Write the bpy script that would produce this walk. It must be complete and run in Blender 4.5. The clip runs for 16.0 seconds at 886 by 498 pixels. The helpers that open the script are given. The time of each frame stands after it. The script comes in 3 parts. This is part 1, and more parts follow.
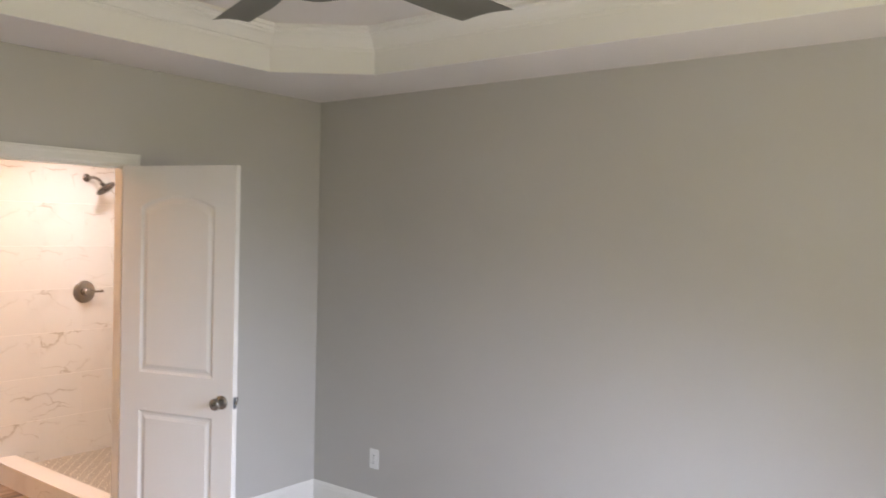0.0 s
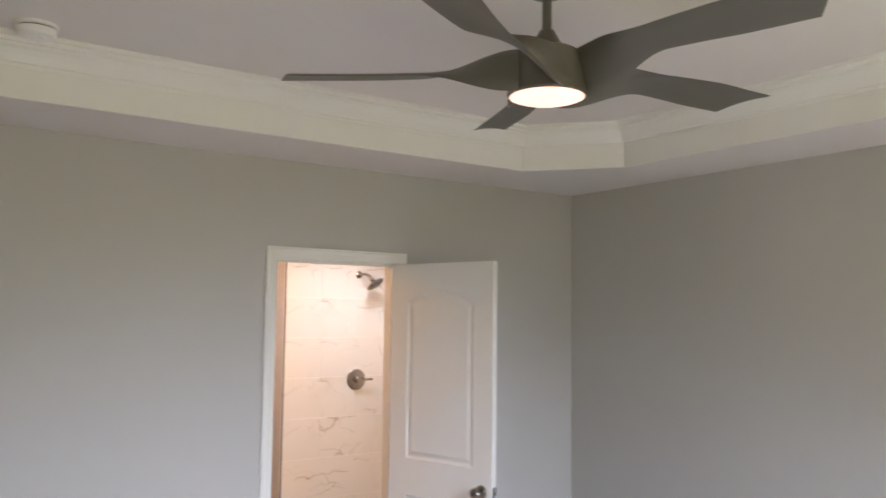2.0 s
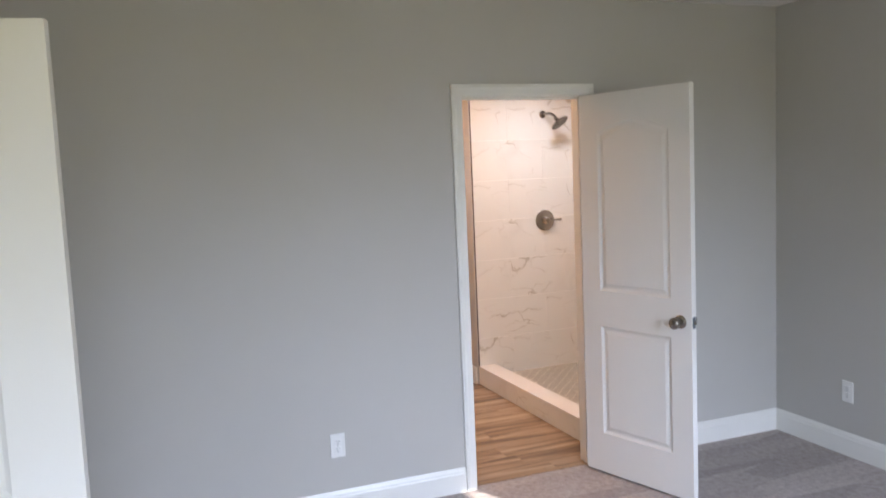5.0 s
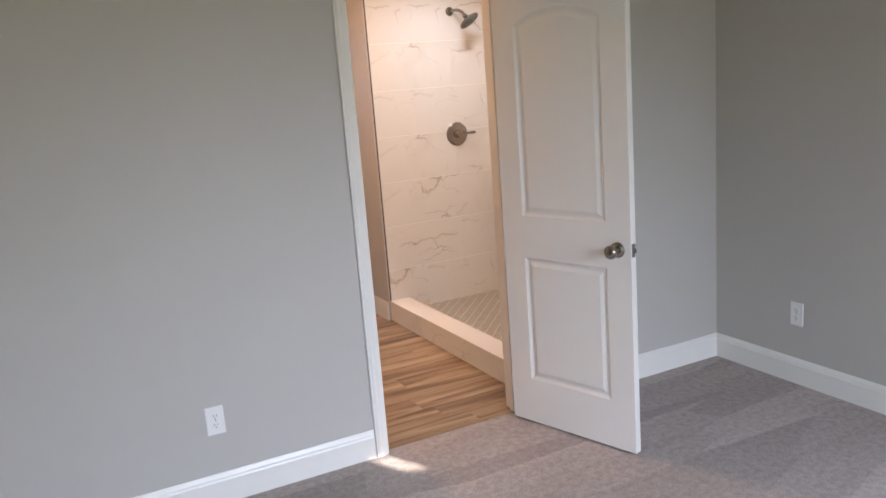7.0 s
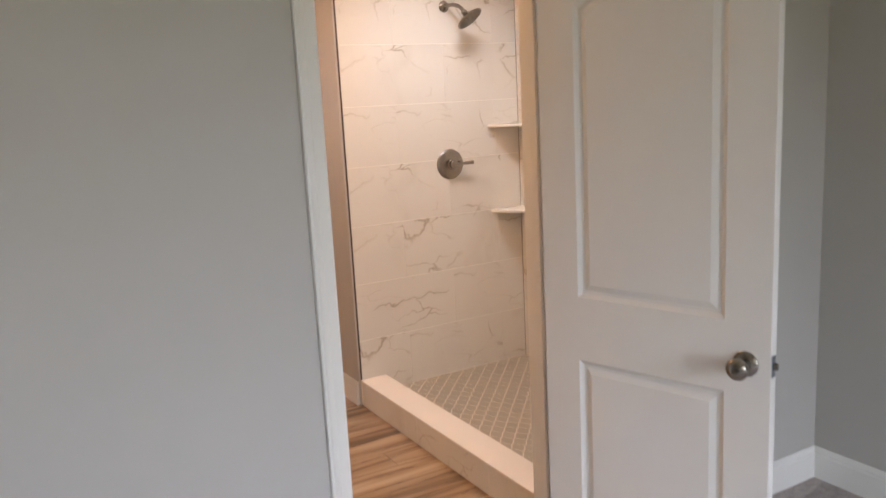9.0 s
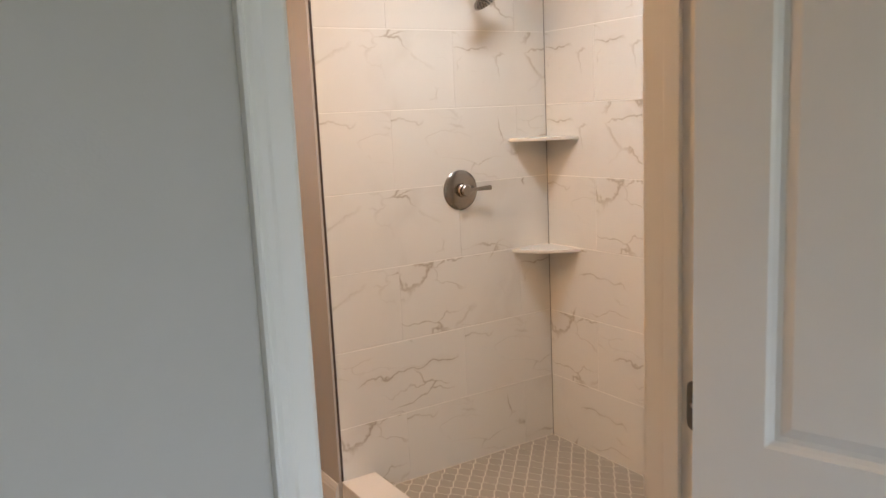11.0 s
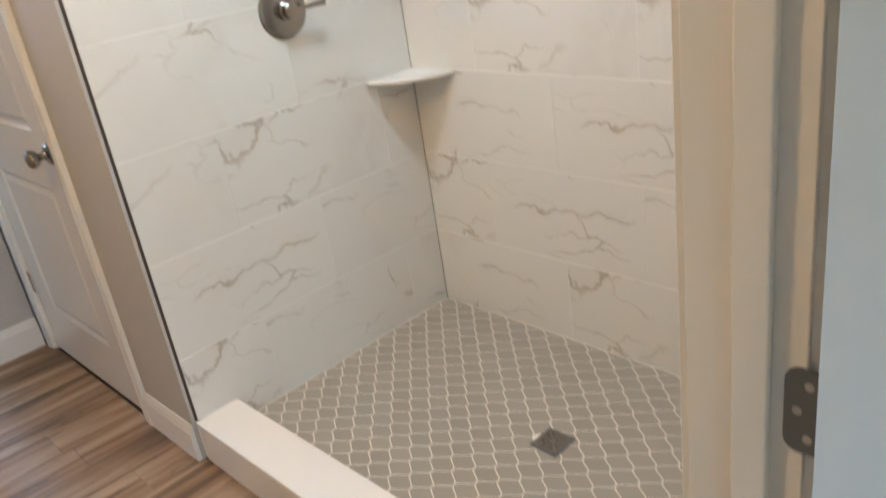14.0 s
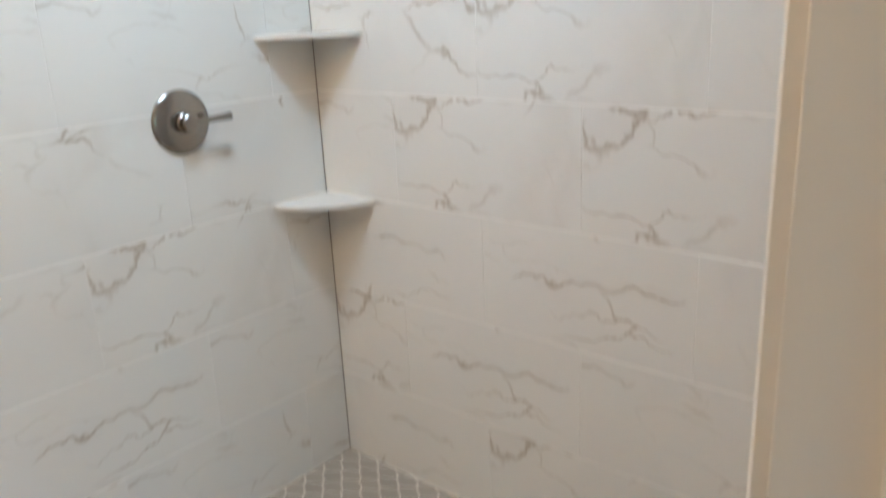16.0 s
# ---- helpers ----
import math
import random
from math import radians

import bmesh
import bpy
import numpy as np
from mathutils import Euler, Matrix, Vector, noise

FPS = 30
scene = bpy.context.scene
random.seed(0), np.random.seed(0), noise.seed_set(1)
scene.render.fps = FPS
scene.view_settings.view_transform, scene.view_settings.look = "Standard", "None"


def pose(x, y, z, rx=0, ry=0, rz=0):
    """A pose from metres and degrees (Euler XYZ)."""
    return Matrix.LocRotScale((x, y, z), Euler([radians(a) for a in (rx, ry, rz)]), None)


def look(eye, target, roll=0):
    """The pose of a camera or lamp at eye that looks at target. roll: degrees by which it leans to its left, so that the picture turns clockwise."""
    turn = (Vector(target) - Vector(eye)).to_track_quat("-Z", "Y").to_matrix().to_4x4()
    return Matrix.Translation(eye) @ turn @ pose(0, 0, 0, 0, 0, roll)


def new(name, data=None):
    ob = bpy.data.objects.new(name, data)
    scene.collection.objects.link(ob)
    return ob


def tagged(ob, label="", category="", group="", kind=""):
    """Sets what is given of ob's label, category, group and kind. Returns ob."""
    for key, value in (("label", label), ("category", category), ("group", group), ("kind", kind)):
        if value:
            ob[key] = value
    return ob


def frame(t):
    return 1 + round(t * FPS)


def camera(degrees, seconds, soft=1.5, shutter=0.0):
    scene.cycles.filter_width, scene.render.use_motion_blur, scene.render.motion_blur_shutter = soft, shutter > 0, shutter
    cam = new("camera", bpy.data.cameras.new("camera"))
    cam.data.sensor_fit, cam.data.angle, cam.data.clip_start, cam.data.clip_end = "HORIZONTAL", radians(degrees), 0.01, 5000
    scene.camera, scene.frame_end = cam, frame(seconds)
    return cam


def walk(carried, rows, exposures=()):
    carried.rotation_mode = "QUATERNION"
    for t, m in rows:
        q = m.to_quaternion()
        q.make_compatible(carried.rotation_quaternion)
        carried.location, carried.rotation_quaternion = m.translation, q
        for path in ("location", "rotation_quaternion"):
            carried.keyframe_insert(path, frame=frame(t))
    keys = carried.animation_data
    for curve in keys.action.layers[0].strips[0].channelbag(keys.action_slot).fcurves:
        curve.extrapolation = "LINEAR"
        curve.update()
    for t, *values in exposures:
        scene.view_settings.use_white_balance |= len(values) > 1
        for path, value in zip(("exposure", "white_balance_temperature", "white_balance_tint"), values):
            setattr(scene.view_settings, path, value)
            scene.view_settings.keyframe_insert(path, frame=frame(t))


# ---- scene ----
cam = camera(57.9, 16.0, shutter=0.5)
PATH = [
    (0, (-1.471, -3.774, 1.734), (0.106, -2.544, 1.691), 1.3),
    (0.5, (-1.471, -3.79, 1.731), (0.028, -2.466, 1.754), 1.8),
    (1, (-1.526, -3.757, 1.731), (-0.123, -2.334, 1.814), 1.9),
    (1.5, (-1.492, -3.795, 1.751), (-0.232, -2.246, 1.876), 1.2),
    (2, (-1.532, -3.802, 1.759), (-0.408, -2.156, 1.922), 0.7),
    (2.5, (-1.548, -3.79, 1.763), (-0.566, -2.057, 1.94), 0.2),
    (3, (-1.567, -3.771, 1.768), (-0.71, -1.971, 1.926), -0.3),
    (3.5, (-1.569, -3.763, 1.762), (-0.797, -1.921, 1.871), -0.7),
    (4, (-1.556, -3.744, 1.743), (-0.838, -1.878, 1.757), -1.2),
    (4.5, (-1.551, -3.742, 1.708), (-0.843, -1.874, 1.62), -1.9),
    (5, (-1.535, -3.741, 1.675), (-0.814, -1.886, 1.477), -2.5),
    (7.5, (-1.057, -2.837, 1.603), (-0.156, -1.103, 1.178), -4.2),
    (8, (-0.962, -2.511, 1.55), (-0.044, -0.784, 1.13), -3.7),
    (8.5, (-0.868, -2.196, 1.554), (0.082, -0.484, 1.144), -3.3),
    (9, (-0.714, -1.911, 1.59), (0.263, -0.205, 1.222), -3.0),
    (9.5, (-0.608, -1.634, 1.589), (0.395, 0.063, 1.253), -2.9),
    (11.8, (-0.131, -0.586, 1.519), (0.985, 1.038, 1.179), -2.6),
    (12, (-0.083, -0.529, 1.517), (1.054, 1.078, 1.169), -2.7),
    (12.5, (0.053, -0.45, 1.527), (1.21, 1.134, 1.137), -3.5),
    (13, (0.091, -0.369, 1.525), (1.29, 1.171, 1.086), -4.3),
    (13.5, (0.116, -0.271, 1.525), (1.351, 1.194, 0.951), -6.3),
    (14, (0.153, -0.233, 1.49), (1.363, 1.14, 0.682), -8.9),
    (14.5, (0.144, -0.19, 1.457), (1.369, 1.052, 0.479), -10.2),
    (15, (0.12, -0.149, 1.448), (1.419, 0.988, 0.437), -8.9),
    (15.5, (0.242, -0.068, 1.455), (1.612, 1.102, 0.587), -5.3),
    (16, (0.391, 0.008, 1.517), (1.829, 1.261, 0.913), -2.8),
]
EXPOSURES = [(0.0, 2.15, 7250, 20), (1.0, 2.02, 7150, 20), (3.0, 2.05, 6700, 18), (5.0, 1.88, 6550, 17), (7.5, 1.76, 7050, 18), (9.5, 1.63, 7300, 18), (12.0, 1.47, 6450, 4), (13.0, 1.53, 6050, 0), (14.5, 1.95, 5250, -4), (15.4, 1.95, 5100, -2), (16.0, 1.68, 5100, -4)]
walk(cam, [(t, look(eye, target, roll)) for t, eye, target, roll in PATH], EXPOSURES)
SKY_W, LAWN_W, SHOWER_W, BATH_GLOW, LAMP_X, LAMP_Y = 13.0, 3.3, 3.1, 36, -0.05, 1.25

# ---- world, sun, large lights ----
world = bpy.data.worlds.new("world")
scene.world = world
world.use_nodes = True
wt = world.node_tree
sky = wt.nodes.new("ShaderNodeTexSky")
sky.sky_type, sky.sun_disc = "NISHITA", False
SUN_AZ = Vector((0.42, -0.9075, 0)).normalized()
SUN_EL = math.atan2(2.04, 4.54)
sky.sun_elevation, sky.sun_rotation = SUN_EL, math.atan2(SUN_AZ.x, SUN_AZ.y)
wt.links.new(sky.outputs[0], wt.nodes["Background"].inputs[0])
wt.nodes["Background"].inputs[1].default_value = 0.05
sun = new("sun", bpy.data.lights.new("sun", "SUN"))
sun.data.energy, sun.data.angle, sun.data.color = 5.0, radians(0.5), (1.0, 0.94, 0.85)
sun_way = Vector((SUN_AZ.x * math.cos(SUN_EL), SUN_AZ.y * math.cos(SUN_EL), math.sin(SUN_EL)))
sun.matrix_world = look(sun_way * 30, (0, 0, 0))


def area_lamp(name, eye, target, w, h, watts, color):
    lamp = new(name, bpy.data.lights.new(name, "AREA"))
    lamp.data.shape, lamp.data.size, lamp.data.size_y = "RECTANGLE", w, h
    lamp.data.energy, lamp.data.color = watts, color
    lamp.matrix_world = look(eye, target)
    return lamp


DAY = (0.59, 0.745, 1.0)
LAWN = (0.96, 0.96, 0.52)
for wx, share in ((-1.35, 0.68), (0.55, 1.35)):
    area_lamp("window_daylight", (wx, -4.28, 1.5), (wx, -3.28, 0.50), 1.05, 1.3, SKY_W * share, DAY).data.spread = radians(104)
    area_lamp("window_lawn_light", (wx, -4.29, 1.4), (wx, -2.6, 2.6), 1.05, 1.2, LAWN_W, LAWN)
downlight = new("shower_downlight_lamp", bpy.data.lights.new("shower_downlight_lamp", "AREA"))
downlight.data.shape, downlight.data.size, downlight.data.energy = "DISK", 0.27, SHOWER_W
downlight.data.color, downlight.data.spread = (0.88, 0.92, 0.98), radians(150)
downlight.matrix_world = look((1.30, 1.20, 2.425), (1.30, 1.20, 0))
# added fill lamp for the room beyond the far door; its wall has no window
area_lamp("far_room_fill", (0.2, 4.68, 1.5), (0.2, 3, 1.2), 0.9, 1.1, 15, DAY)

# ---- materials ----
def material(name, color, rough=0.5, metal=0.0, bump=0.0, bump_scale=200.0, mottle=0.06, mottle_scale=3.0, spec=0.5, detail=3.0, per_object=0.0):
    m = bpy.data.materials.new(name)
    m.use_nodes = True
    nt = m.node_tree
    b = nt.nodes["Principled BSDF"]
    b.inputs["Metallic"].default_value = metal
    b.inputs["Specular IOR Level"].default_value = spec
    tc = nt.nodes.new("ShaderNodeTexCoord")
    n1 = nt.nodes.new("ShaderNodeTexNoise")
    n1.inputs["Scale"].default_value, n1.inputs["Detail"].default_value = mottle_scale, 4
    nt.links.new(tc.outputs["Object"], n1.inputs["Vector"])
    mix = nt.nodes.new("ShaderNodeMix")
    mix.data_type = "RGBA"
    nt.links.new(n1.outputs["Fac"], mix.inputs["Factor"])
    lo, hi = [c * (1 - mottle) for c in color], [min(1, c * (1 + mottle)) for c in color]
    mix.inputs["A"].default_value, mix.inputs["B"].default_value = (*lo, 1), (*hi, 1)
    out = mix.outputs["Result"]
    if per_object:
        info = nt.nodes.new("ShaderNodeObjectInfo")
        hsv = nt.nodes.new("ShaderNodeHueSaturation")
        mr = nt.nodes.new("ShaderNodeMapRange")
        mr.inputs["To Min"].default_value, mr.inputs["To Max"].default_value = 1 - per_object, 1 + per_object
        nt.links.new(info.outputs["Random"], mr.inputs["Value"])
        nt.links.new(mr.outputs[0], hsv.inputs["Value"])
        nt.links.new(out, hsv.inputs["Color"])
        out = hsv.outputs[0]
    nt.links.new(out, b.inputs["Base Color"])
    mr = nt.nodes.new("ShaderNodeMapRange")
    mr.inputs["To Min"].default_value, mr.inputs["To Max"].default_value = max(0.02, rough - 0.02), min(1, rough + 0.02)
    nt.links.new(n1.outputs["Fac"], mr.inputs["Value"])
    nt.links.new(mr.outputs[0], b.inputs["Roughness"])
    if bump:
        n2 = nt.nodes.new("ShaderNodeTexNoise")
        n2.inputs["Scale"].default_value, n2.inputs["Detail"].default_value = bump_scale, detail
        nt.links.new(tc.outputs["Object"], n2.inputs["Vector"])
        bp = nt.nodes.new("ShaderNodeBump")
        bp.inputs["Strength"].default_value, bp.inputs["Distance"].default_value = bump, 0.002
        nt.links.new(n2.outputs["Fac"], bp.inputs["Height"])
        nt.links.new(bp.outputs[0], b.inputs["Normal"])
    return m


def ramp_between(nt, source, a, b_, ca, cb):
    r = nt.nodes.new("ShaderNodeValToRGB")
    r.color_ramp.elements[0].position, r.color_ramp.elements[1].position = a, b_
    r.color_ramp.elements[0].color, r.color_ramp.elements[1].color = ca, cb
    nt.links.new(source, r.inputs[0])
    return r.outputs[0]


def math_node(nt, op, a, b_=None):
    n = nt.nodes.new("ShaderNodeMath")
    n.operation = op
    for i, v in enumerate((a, b_)):
        if v is None:
            continue
        if isinstance(v, (int, float)):
            n.inputs[i].default_value = v
        else:
            nt.links.new(v, n.inputs[i])
    return n.outputs[0]


def mix_color(nt, fac, a, b_):
    n = nt.nodes.new("ShaderNodeMix")
    n.data_type = "RGBA"
    for sock, v in (("Factor", fac), ("A", a), ("B", b_)):
        if isinstance(v, (int, float, tuple)):
            n.inputs[sock].default_value = v
        else:
            nt.links.new(v, n.inputs[sock])
    return n.outputs["Result"]


def marble_material():
    m = material("marble_tile", (0.79, 0.775, 0.735), 0.24, mottle=0.03, mottle_scale=2.5, spec=0.5)
    nt = m.node_tree
    b = nt.nodes["Principled BSDF"]
    base = b.inputs["Base Color"].links[0].from_socket
    tc = nt.nodes.new("ShaderNodeTexCoord")
    info = nt.nodes.new("ShaderNodeObjectInfo")
    off = nt.nodes.new("ShaderNodeVectorMath")
    off.operation = "SCALE"
    off.inputs[0].default_value = (17.0, 29.0, 11.0)
    nt.links.new(math_node(nt, "FLOOR", math_node(nt, "MULTIPLY", info.outputs["Random"], 7.0)), off.inputs["Scale"])
    add = nt.nodes.new("ShaderNodeVectorMath")
    nt.links.new(tc.outputs["Object"], add.inputs[0])
    nt.links.new(off.outputs[0], add.inputs[1])
    warp = nt.nodes.new("ShaderNodeTexNoise")
    warp.inputs["Scale"].default_value, warp.inputs["Detail"].default_value = 8.0, 5
    nt.links.new(add.outputs[0], warp.inputs["Vector"])
    bend = nt.nodes.new("ShaderNodeVectorMath")
    bend.operation = "MULTIPLY_ADD"
    bend.inputs[1].default_value = (0.13, 0.13, 0.13)
    nt.links.new(warp.outputs["Color"], bend.inputs[0])
    nt.links.new(add.outputs[0], bend.inputs[2])
    veins = None
    # stretch along and across, cell scale, line width, patch scale, patch from, patch to, depth
    for k, (sx, sz, scale, width, patch, lo, hi, dark) in enumerate((
            (0.42, 1.5, 3.0, 0.020, 3.6, 0.53, 0.66, 0.75), (0.42, 1.5, 3.0, 0.10, 3.6, 0.54, 0.72, 0.13), (0.55, 2.0, 4.4, 0.020, 3.0, 0.55, 0.68, 0.65),
            (1.1, 0.8, 3.4, 0.016, 4.4, 0.60, 0.66, 0.75), (1.3, 0.45, 2.6, 0.12, 2.6, 0.52, 0.68, 0.13))):
        flow = nt.nodes.new("ShaderNodeMapping")
        flow.inputs["Rotation"].default_value = (0, radians(9 if k < 3 else -10), 0)
        flow.inputs["Scale"].default_value = (sx, 1.0, sz)
        flow.inputs["Location"].default_value = (0, 3.7 * (k if k != 1 else 0), 0)
        nt.links.new(bend.outputs[0], flow.inputs["Vector"])
        n = nt.nodes.new("ShaderNodeTexVoronoi")
        n.feature = "DISTANCE_TO_EDGE"
        n.inputs["Scale"].default_value = scale
        nt.links.new(flow.outputs[0], n.inputs["Vector"])
        line = ramp_between(nt, n.outputs["Distance"], 0.0, width, (1, 1, 1, 1), (0, 0, 0, 1))
        spot = nt.nodes.new("ShaderNodeTexNoise")
        spot.inputs["Scale"].default_value, spot.inputs["Detail"].default_value = patch, 1
        sh = nt.nodes.new("ShaderNodeVectorMath")
        sh.inputs[1].default_value = (5.3 + scale, 2.1, 9.7)
        nt.links.new(add.outputs[0], sh.inputs[0])
        nt.links.new(sh.outputs[0], spot.inputs["Vector"])
        mask = ramp_between(nt, spot.outputs["Fac"], lo, hi, (0, 0, 0, 1), (1, 1, 1, 1))
        v = math_node(nt, "MULTIPLY", math_node(nt, "MULTIPLY", line, mask), dark)
        veins = v if veins is None else math_node(nt, "MAXIMUM", veins, v)
    nt.links.new(mix_color(nt, veins, base, (0.36, 0.29, 0.205, 1)), b.inputs["Base Color"])
    return m


def plank_material():
    m = material("vinyl_plank", (0.30, 0.19, 0.105), 0.38, mottle=0.1, spec=0.4)
    nt = m.node_tree
    b = nt.nodes["Principled BSDF"]
    tc = nt.nodes.new("ShaderNodeTexCoord")
    info = nt.nodes.new("ShaderNodeObjectInfo")
    off = nt.nodes.new("ShaderNodeVectorMath")
    off.operation = "SCALE"
    off.inputs[0].default_value = (31.0, 17.0, 3.0)
    nt.links.new(info.outputs["Random"], off.inputs["Scale"])
    mp = nt.nodes.new("ShaderNodeMapping")
    mp.inputs["Scale"].default_value = (1.1, 13.0, 1.0)
    nt.links.new(tc.outputs["Object"], mp.inputs["Vector"])
    add = nt.nodes.new("ShaderNodeVectorMath")
    nt.links.new(mp.outputs[0], add.inputs[0])
    nt.links.new(off.outputs[0], add.inputs[1])
    n = nt.nodes.new("ShaderNodeTexNoise")
    n.inputs["Scale"].default_value, n.inputs["Detail"].default_value, n.inputs["Distortion"].default_value = 1.0, 5, 0.8
    nt.links.new(add.outputs[0], n.inputs["Vector"])
    r = nt.nodes.new("ShaderNodeValToRGB")
    e = r.color_ramp.elements
    e[0].position, e[0].color = 0.33, (0.13, 0.078, 0.042, 1)
    e[1].position, e[1].color = 0.66, (0.47, 0.35, 0.235, 1)
    mid = e.new(0.46)
    mid.color = (0.29, 0.185, 0.105, 1)
    nt.links.new(n.outputs["Fac"], r.inputs[0])
    fine = nt.nodes.new("ShaderNodeTexNoise")
    fm = nt.nodes.new("ShaderNodeMapping")
    fm.inputs["Scale"].default_value = (6.0, 160.0, 1.0)
    nt.links.new(tc.outputs["Object"], fm.inputs["Vector"])
    nt.links.new(fm.outputs[0], fine.inputs["Vector"])
    fine.inputs["Scale"].default_value = 1.0
    hsv = nt.nodes.new("ShaderNodeHueSaturation")
    mr = nt.nodes.new("ShaderNodeMapRange")
    mr.inputs["To Min"].default_value, mr.inputs["To Max"].default_value = 0.90, 1.10
    both = math_node(nt, "MULTIPLY", math_node(nt, "ADD", fine.outputs["Fac"], info.outputs["Random"]), 0.5)
    nt.links.new(both, mr.inputs["Value"])
    nt.links.new(mr.outputs[0], hsv.inputs["Value"])
    nt.links.new(r.outputs[0], hsv.inputs["Color"])
    # thin dark checks along the grain
    cm = nt.nodes.new("ShaderNodeMapping")
    cm.inputs["Scale"].default_value = (1.1, 9.0, 1.0)
    nt.links.new(tc.outputs["Object"], cm.inputs["Vector"])
    ca = nt.nodes.new("ShaderNodeVectorMath")
    nt.links.new(cm.outputs[0], ca.inputs[0])
    nt.links.new(off.outputs[0], ca.inputs[1])
    cn = nt.nodes.new("ShaderNodeTexNoise")
    cn.inputs["Scale"].default_value, cn.inputs["Detail"].default_value = 1.3, 4
    nt.links.new(ca.outputs[0], cn.inputs["Vector"])
    away = math_node(nt, "ABSOLUTE", math_node(nt, "SUBTRACT", cn.outputs["Fac"], 0.5))
    check = math_node(nt, "MULTIPLY", ramp_between(nt, away, 0.0, 0.008, (1, 1, 1, 1), (0, 0, 0, 1)), ramp_between(nt, n.outputs["Fac"], 0.5, 0.56, (1, 1, 1, 1), (0, 0, 0, 1)))
    nt.links.new(mix_color(nt, math_node(nt, "MULTIPLY", check, 0.7), hsv.outputs[0], (0.07, 0.042, 0.025, 1)), b.inputs["Base Color"])
    return m


def carpet_material():
    m = material("carpet", (0.44, 0.39, 0.37), 0.95, mottle=0.5, mottle_scale=140.0, spec=0.1, bump=1.0, bump_scale=190.0, detail=2)
    nt = m.node_tree
    b = nt.nodes["Principled BSDF"]
    base = b.inputs["Base Color"].links[0].from_socket
    tc = nt.nodes.new("ShaderNodeTexCoord")
    # vacuum strokes: slightly different pile directions in long bands
    mp = nt.nodes.new("ShaderNodeMapping")
    mp.inputs["Rotation"].default_value = (0, 0, radians(-38))
    mp.inputs["Scale"].default_value = (0.9, 6.5, 1.0)
    nt.links.new(tc.outputs["Object"], mp.inputs["Vector"])
    vo = nt.nodes.new("ShaderNodeTexVoronoi")
    vo.inputs["Scale"].default_value = 1.0
    nt.links.new(mp.outputs[0], vo.inputs["Vector"])
    hsv = nt.nodes.new("ShaderNodeHueSaturation")
    sep = nt.nodes.new("ShaderNodeSeparateColor")
    nt.links.new(vo.outputs["Color"], sep.inputs[0])
    mr = nt.nodes.new("ShaderNodeMapRange")
    mr.inputs["To Min"].default_value, mr.inputs["To Max"].default_value = 0.88, 1.16
    nt.links.new(sep.outputs[0], mr.inputs["Value"])
    nt.links.new(mr.outputs[0], hsv.inputs["Value"])
    nt.links.new(base, hsv.inputs["Color"])
    clump = nt.nodes.new("ShaderNodeTexNoise")
    clump.inputs["Scale"].default_value, clump.inputs["Detail"].default_value = 34.0, 6
    nt.links.new(tc.outputs["Object"], clump.inputs["Vector"])
    worn = nt.nodes.new("ShaderNodeMix")
    worn.data_type, worn.blend_type = "RGBA", "MULTIPLY"
    worn.inputs["Factor"].default_value = 0.6
    nt.links.new(hsv.outputs[0], worn.inputs["A"])
    nt.links.new(ramp_between(nt, clump.outputs["Fac"], 0.3, 0.65, (0.62, 0.60, 0.59, 1), (1, 1, 1, 1)), worn.inputs["B"])
    nt.links.new(worn.outputs["Result"], b.inputs["Base Color"])
    return m


def glow_material(name, color, strength):
    m = bpy.data.materials.new(name)
    m.use_nodes = True
    b = m.node_tree.nodes["Principled BSDF"]
    b.inputs["Base Color"].default_value = (0.9, 0.9, 0.88, 1)
    b.inputs["Emission Color"].default_value = (*color, 1)
    b.inputs["Emission Strength"].default_value = strength
    return m


def glass_material():
    m = bpy.data.materials.new("window_glass")
    m.use_nodes = True
    b = m.node_tree.nodes["Principled BSDF"]
    b.inputs["Transmission Weight"].default_value = 1.0
    b.inputs["Roughness"].default_value = 0.0
    b.inputs["IOR"].default_value = 1.45
    return m


WALL = material("wall_paint", (0.50, 0.485, 0.455), 0.62, mottle=0.02, mottle_scale=1.2, bump=0.12, bump_scale=260)
CEIL = material("ceiling_paint", (0.74, 0.70, 0.67), 0.85, mottle=0.02, bump=0.25, bump_scale=180)
TRIM = material("trim_paint", (0.80, 0.79, 0.75), 0.32, mottle=0.02, bump=0.04, bump_scale=60)
DOOR = material("door_paint", (0.78, 0.765, 0.73), 0.25, mottle=0.02, bump=0.06, bump_scale=90)
NICKEL = material("brushed_nickel", (0.33, 0.305, 0.275), 0.24, 1.0, bump=0.05, bump_scale=500)
STEEL = material("satin_hinge_steel", (0.15, 0.17, 0.19), 0.42, 0.45, bump=0.05, bump_scale=300)
TILE_EDGE = material("dark_bronze_edge", (0.075, 0.052, 0.042), 0.45, 0.15)
SCREW = material("zinc_screw", (0.45, 0.46, 0.47), 0.4, 0.3)
DARK = material("dark_metal", (0.10, 0.07, 0.05), 0.4, 0.6)
FAN = material("fan_charcoal_grey", (0.105, 0.10, 0.085), 0.42, mottle=0.05, bump=0.03)
PLASTIC = material("white_plastic", (0.82, 0.82, 0.80), 0.35, mottle=0.01)
SLOT = material("socket_slot", (0.05, 0.05, 0.05), 0.6)
GROUT_W = material("wall_grout", (0.89, 0.87, 0.83), 0.85, bump=0.3)
GROUT_F = material("floor_grout", (0.90, 0.86, 0.77), 0.85, bump=0.3)
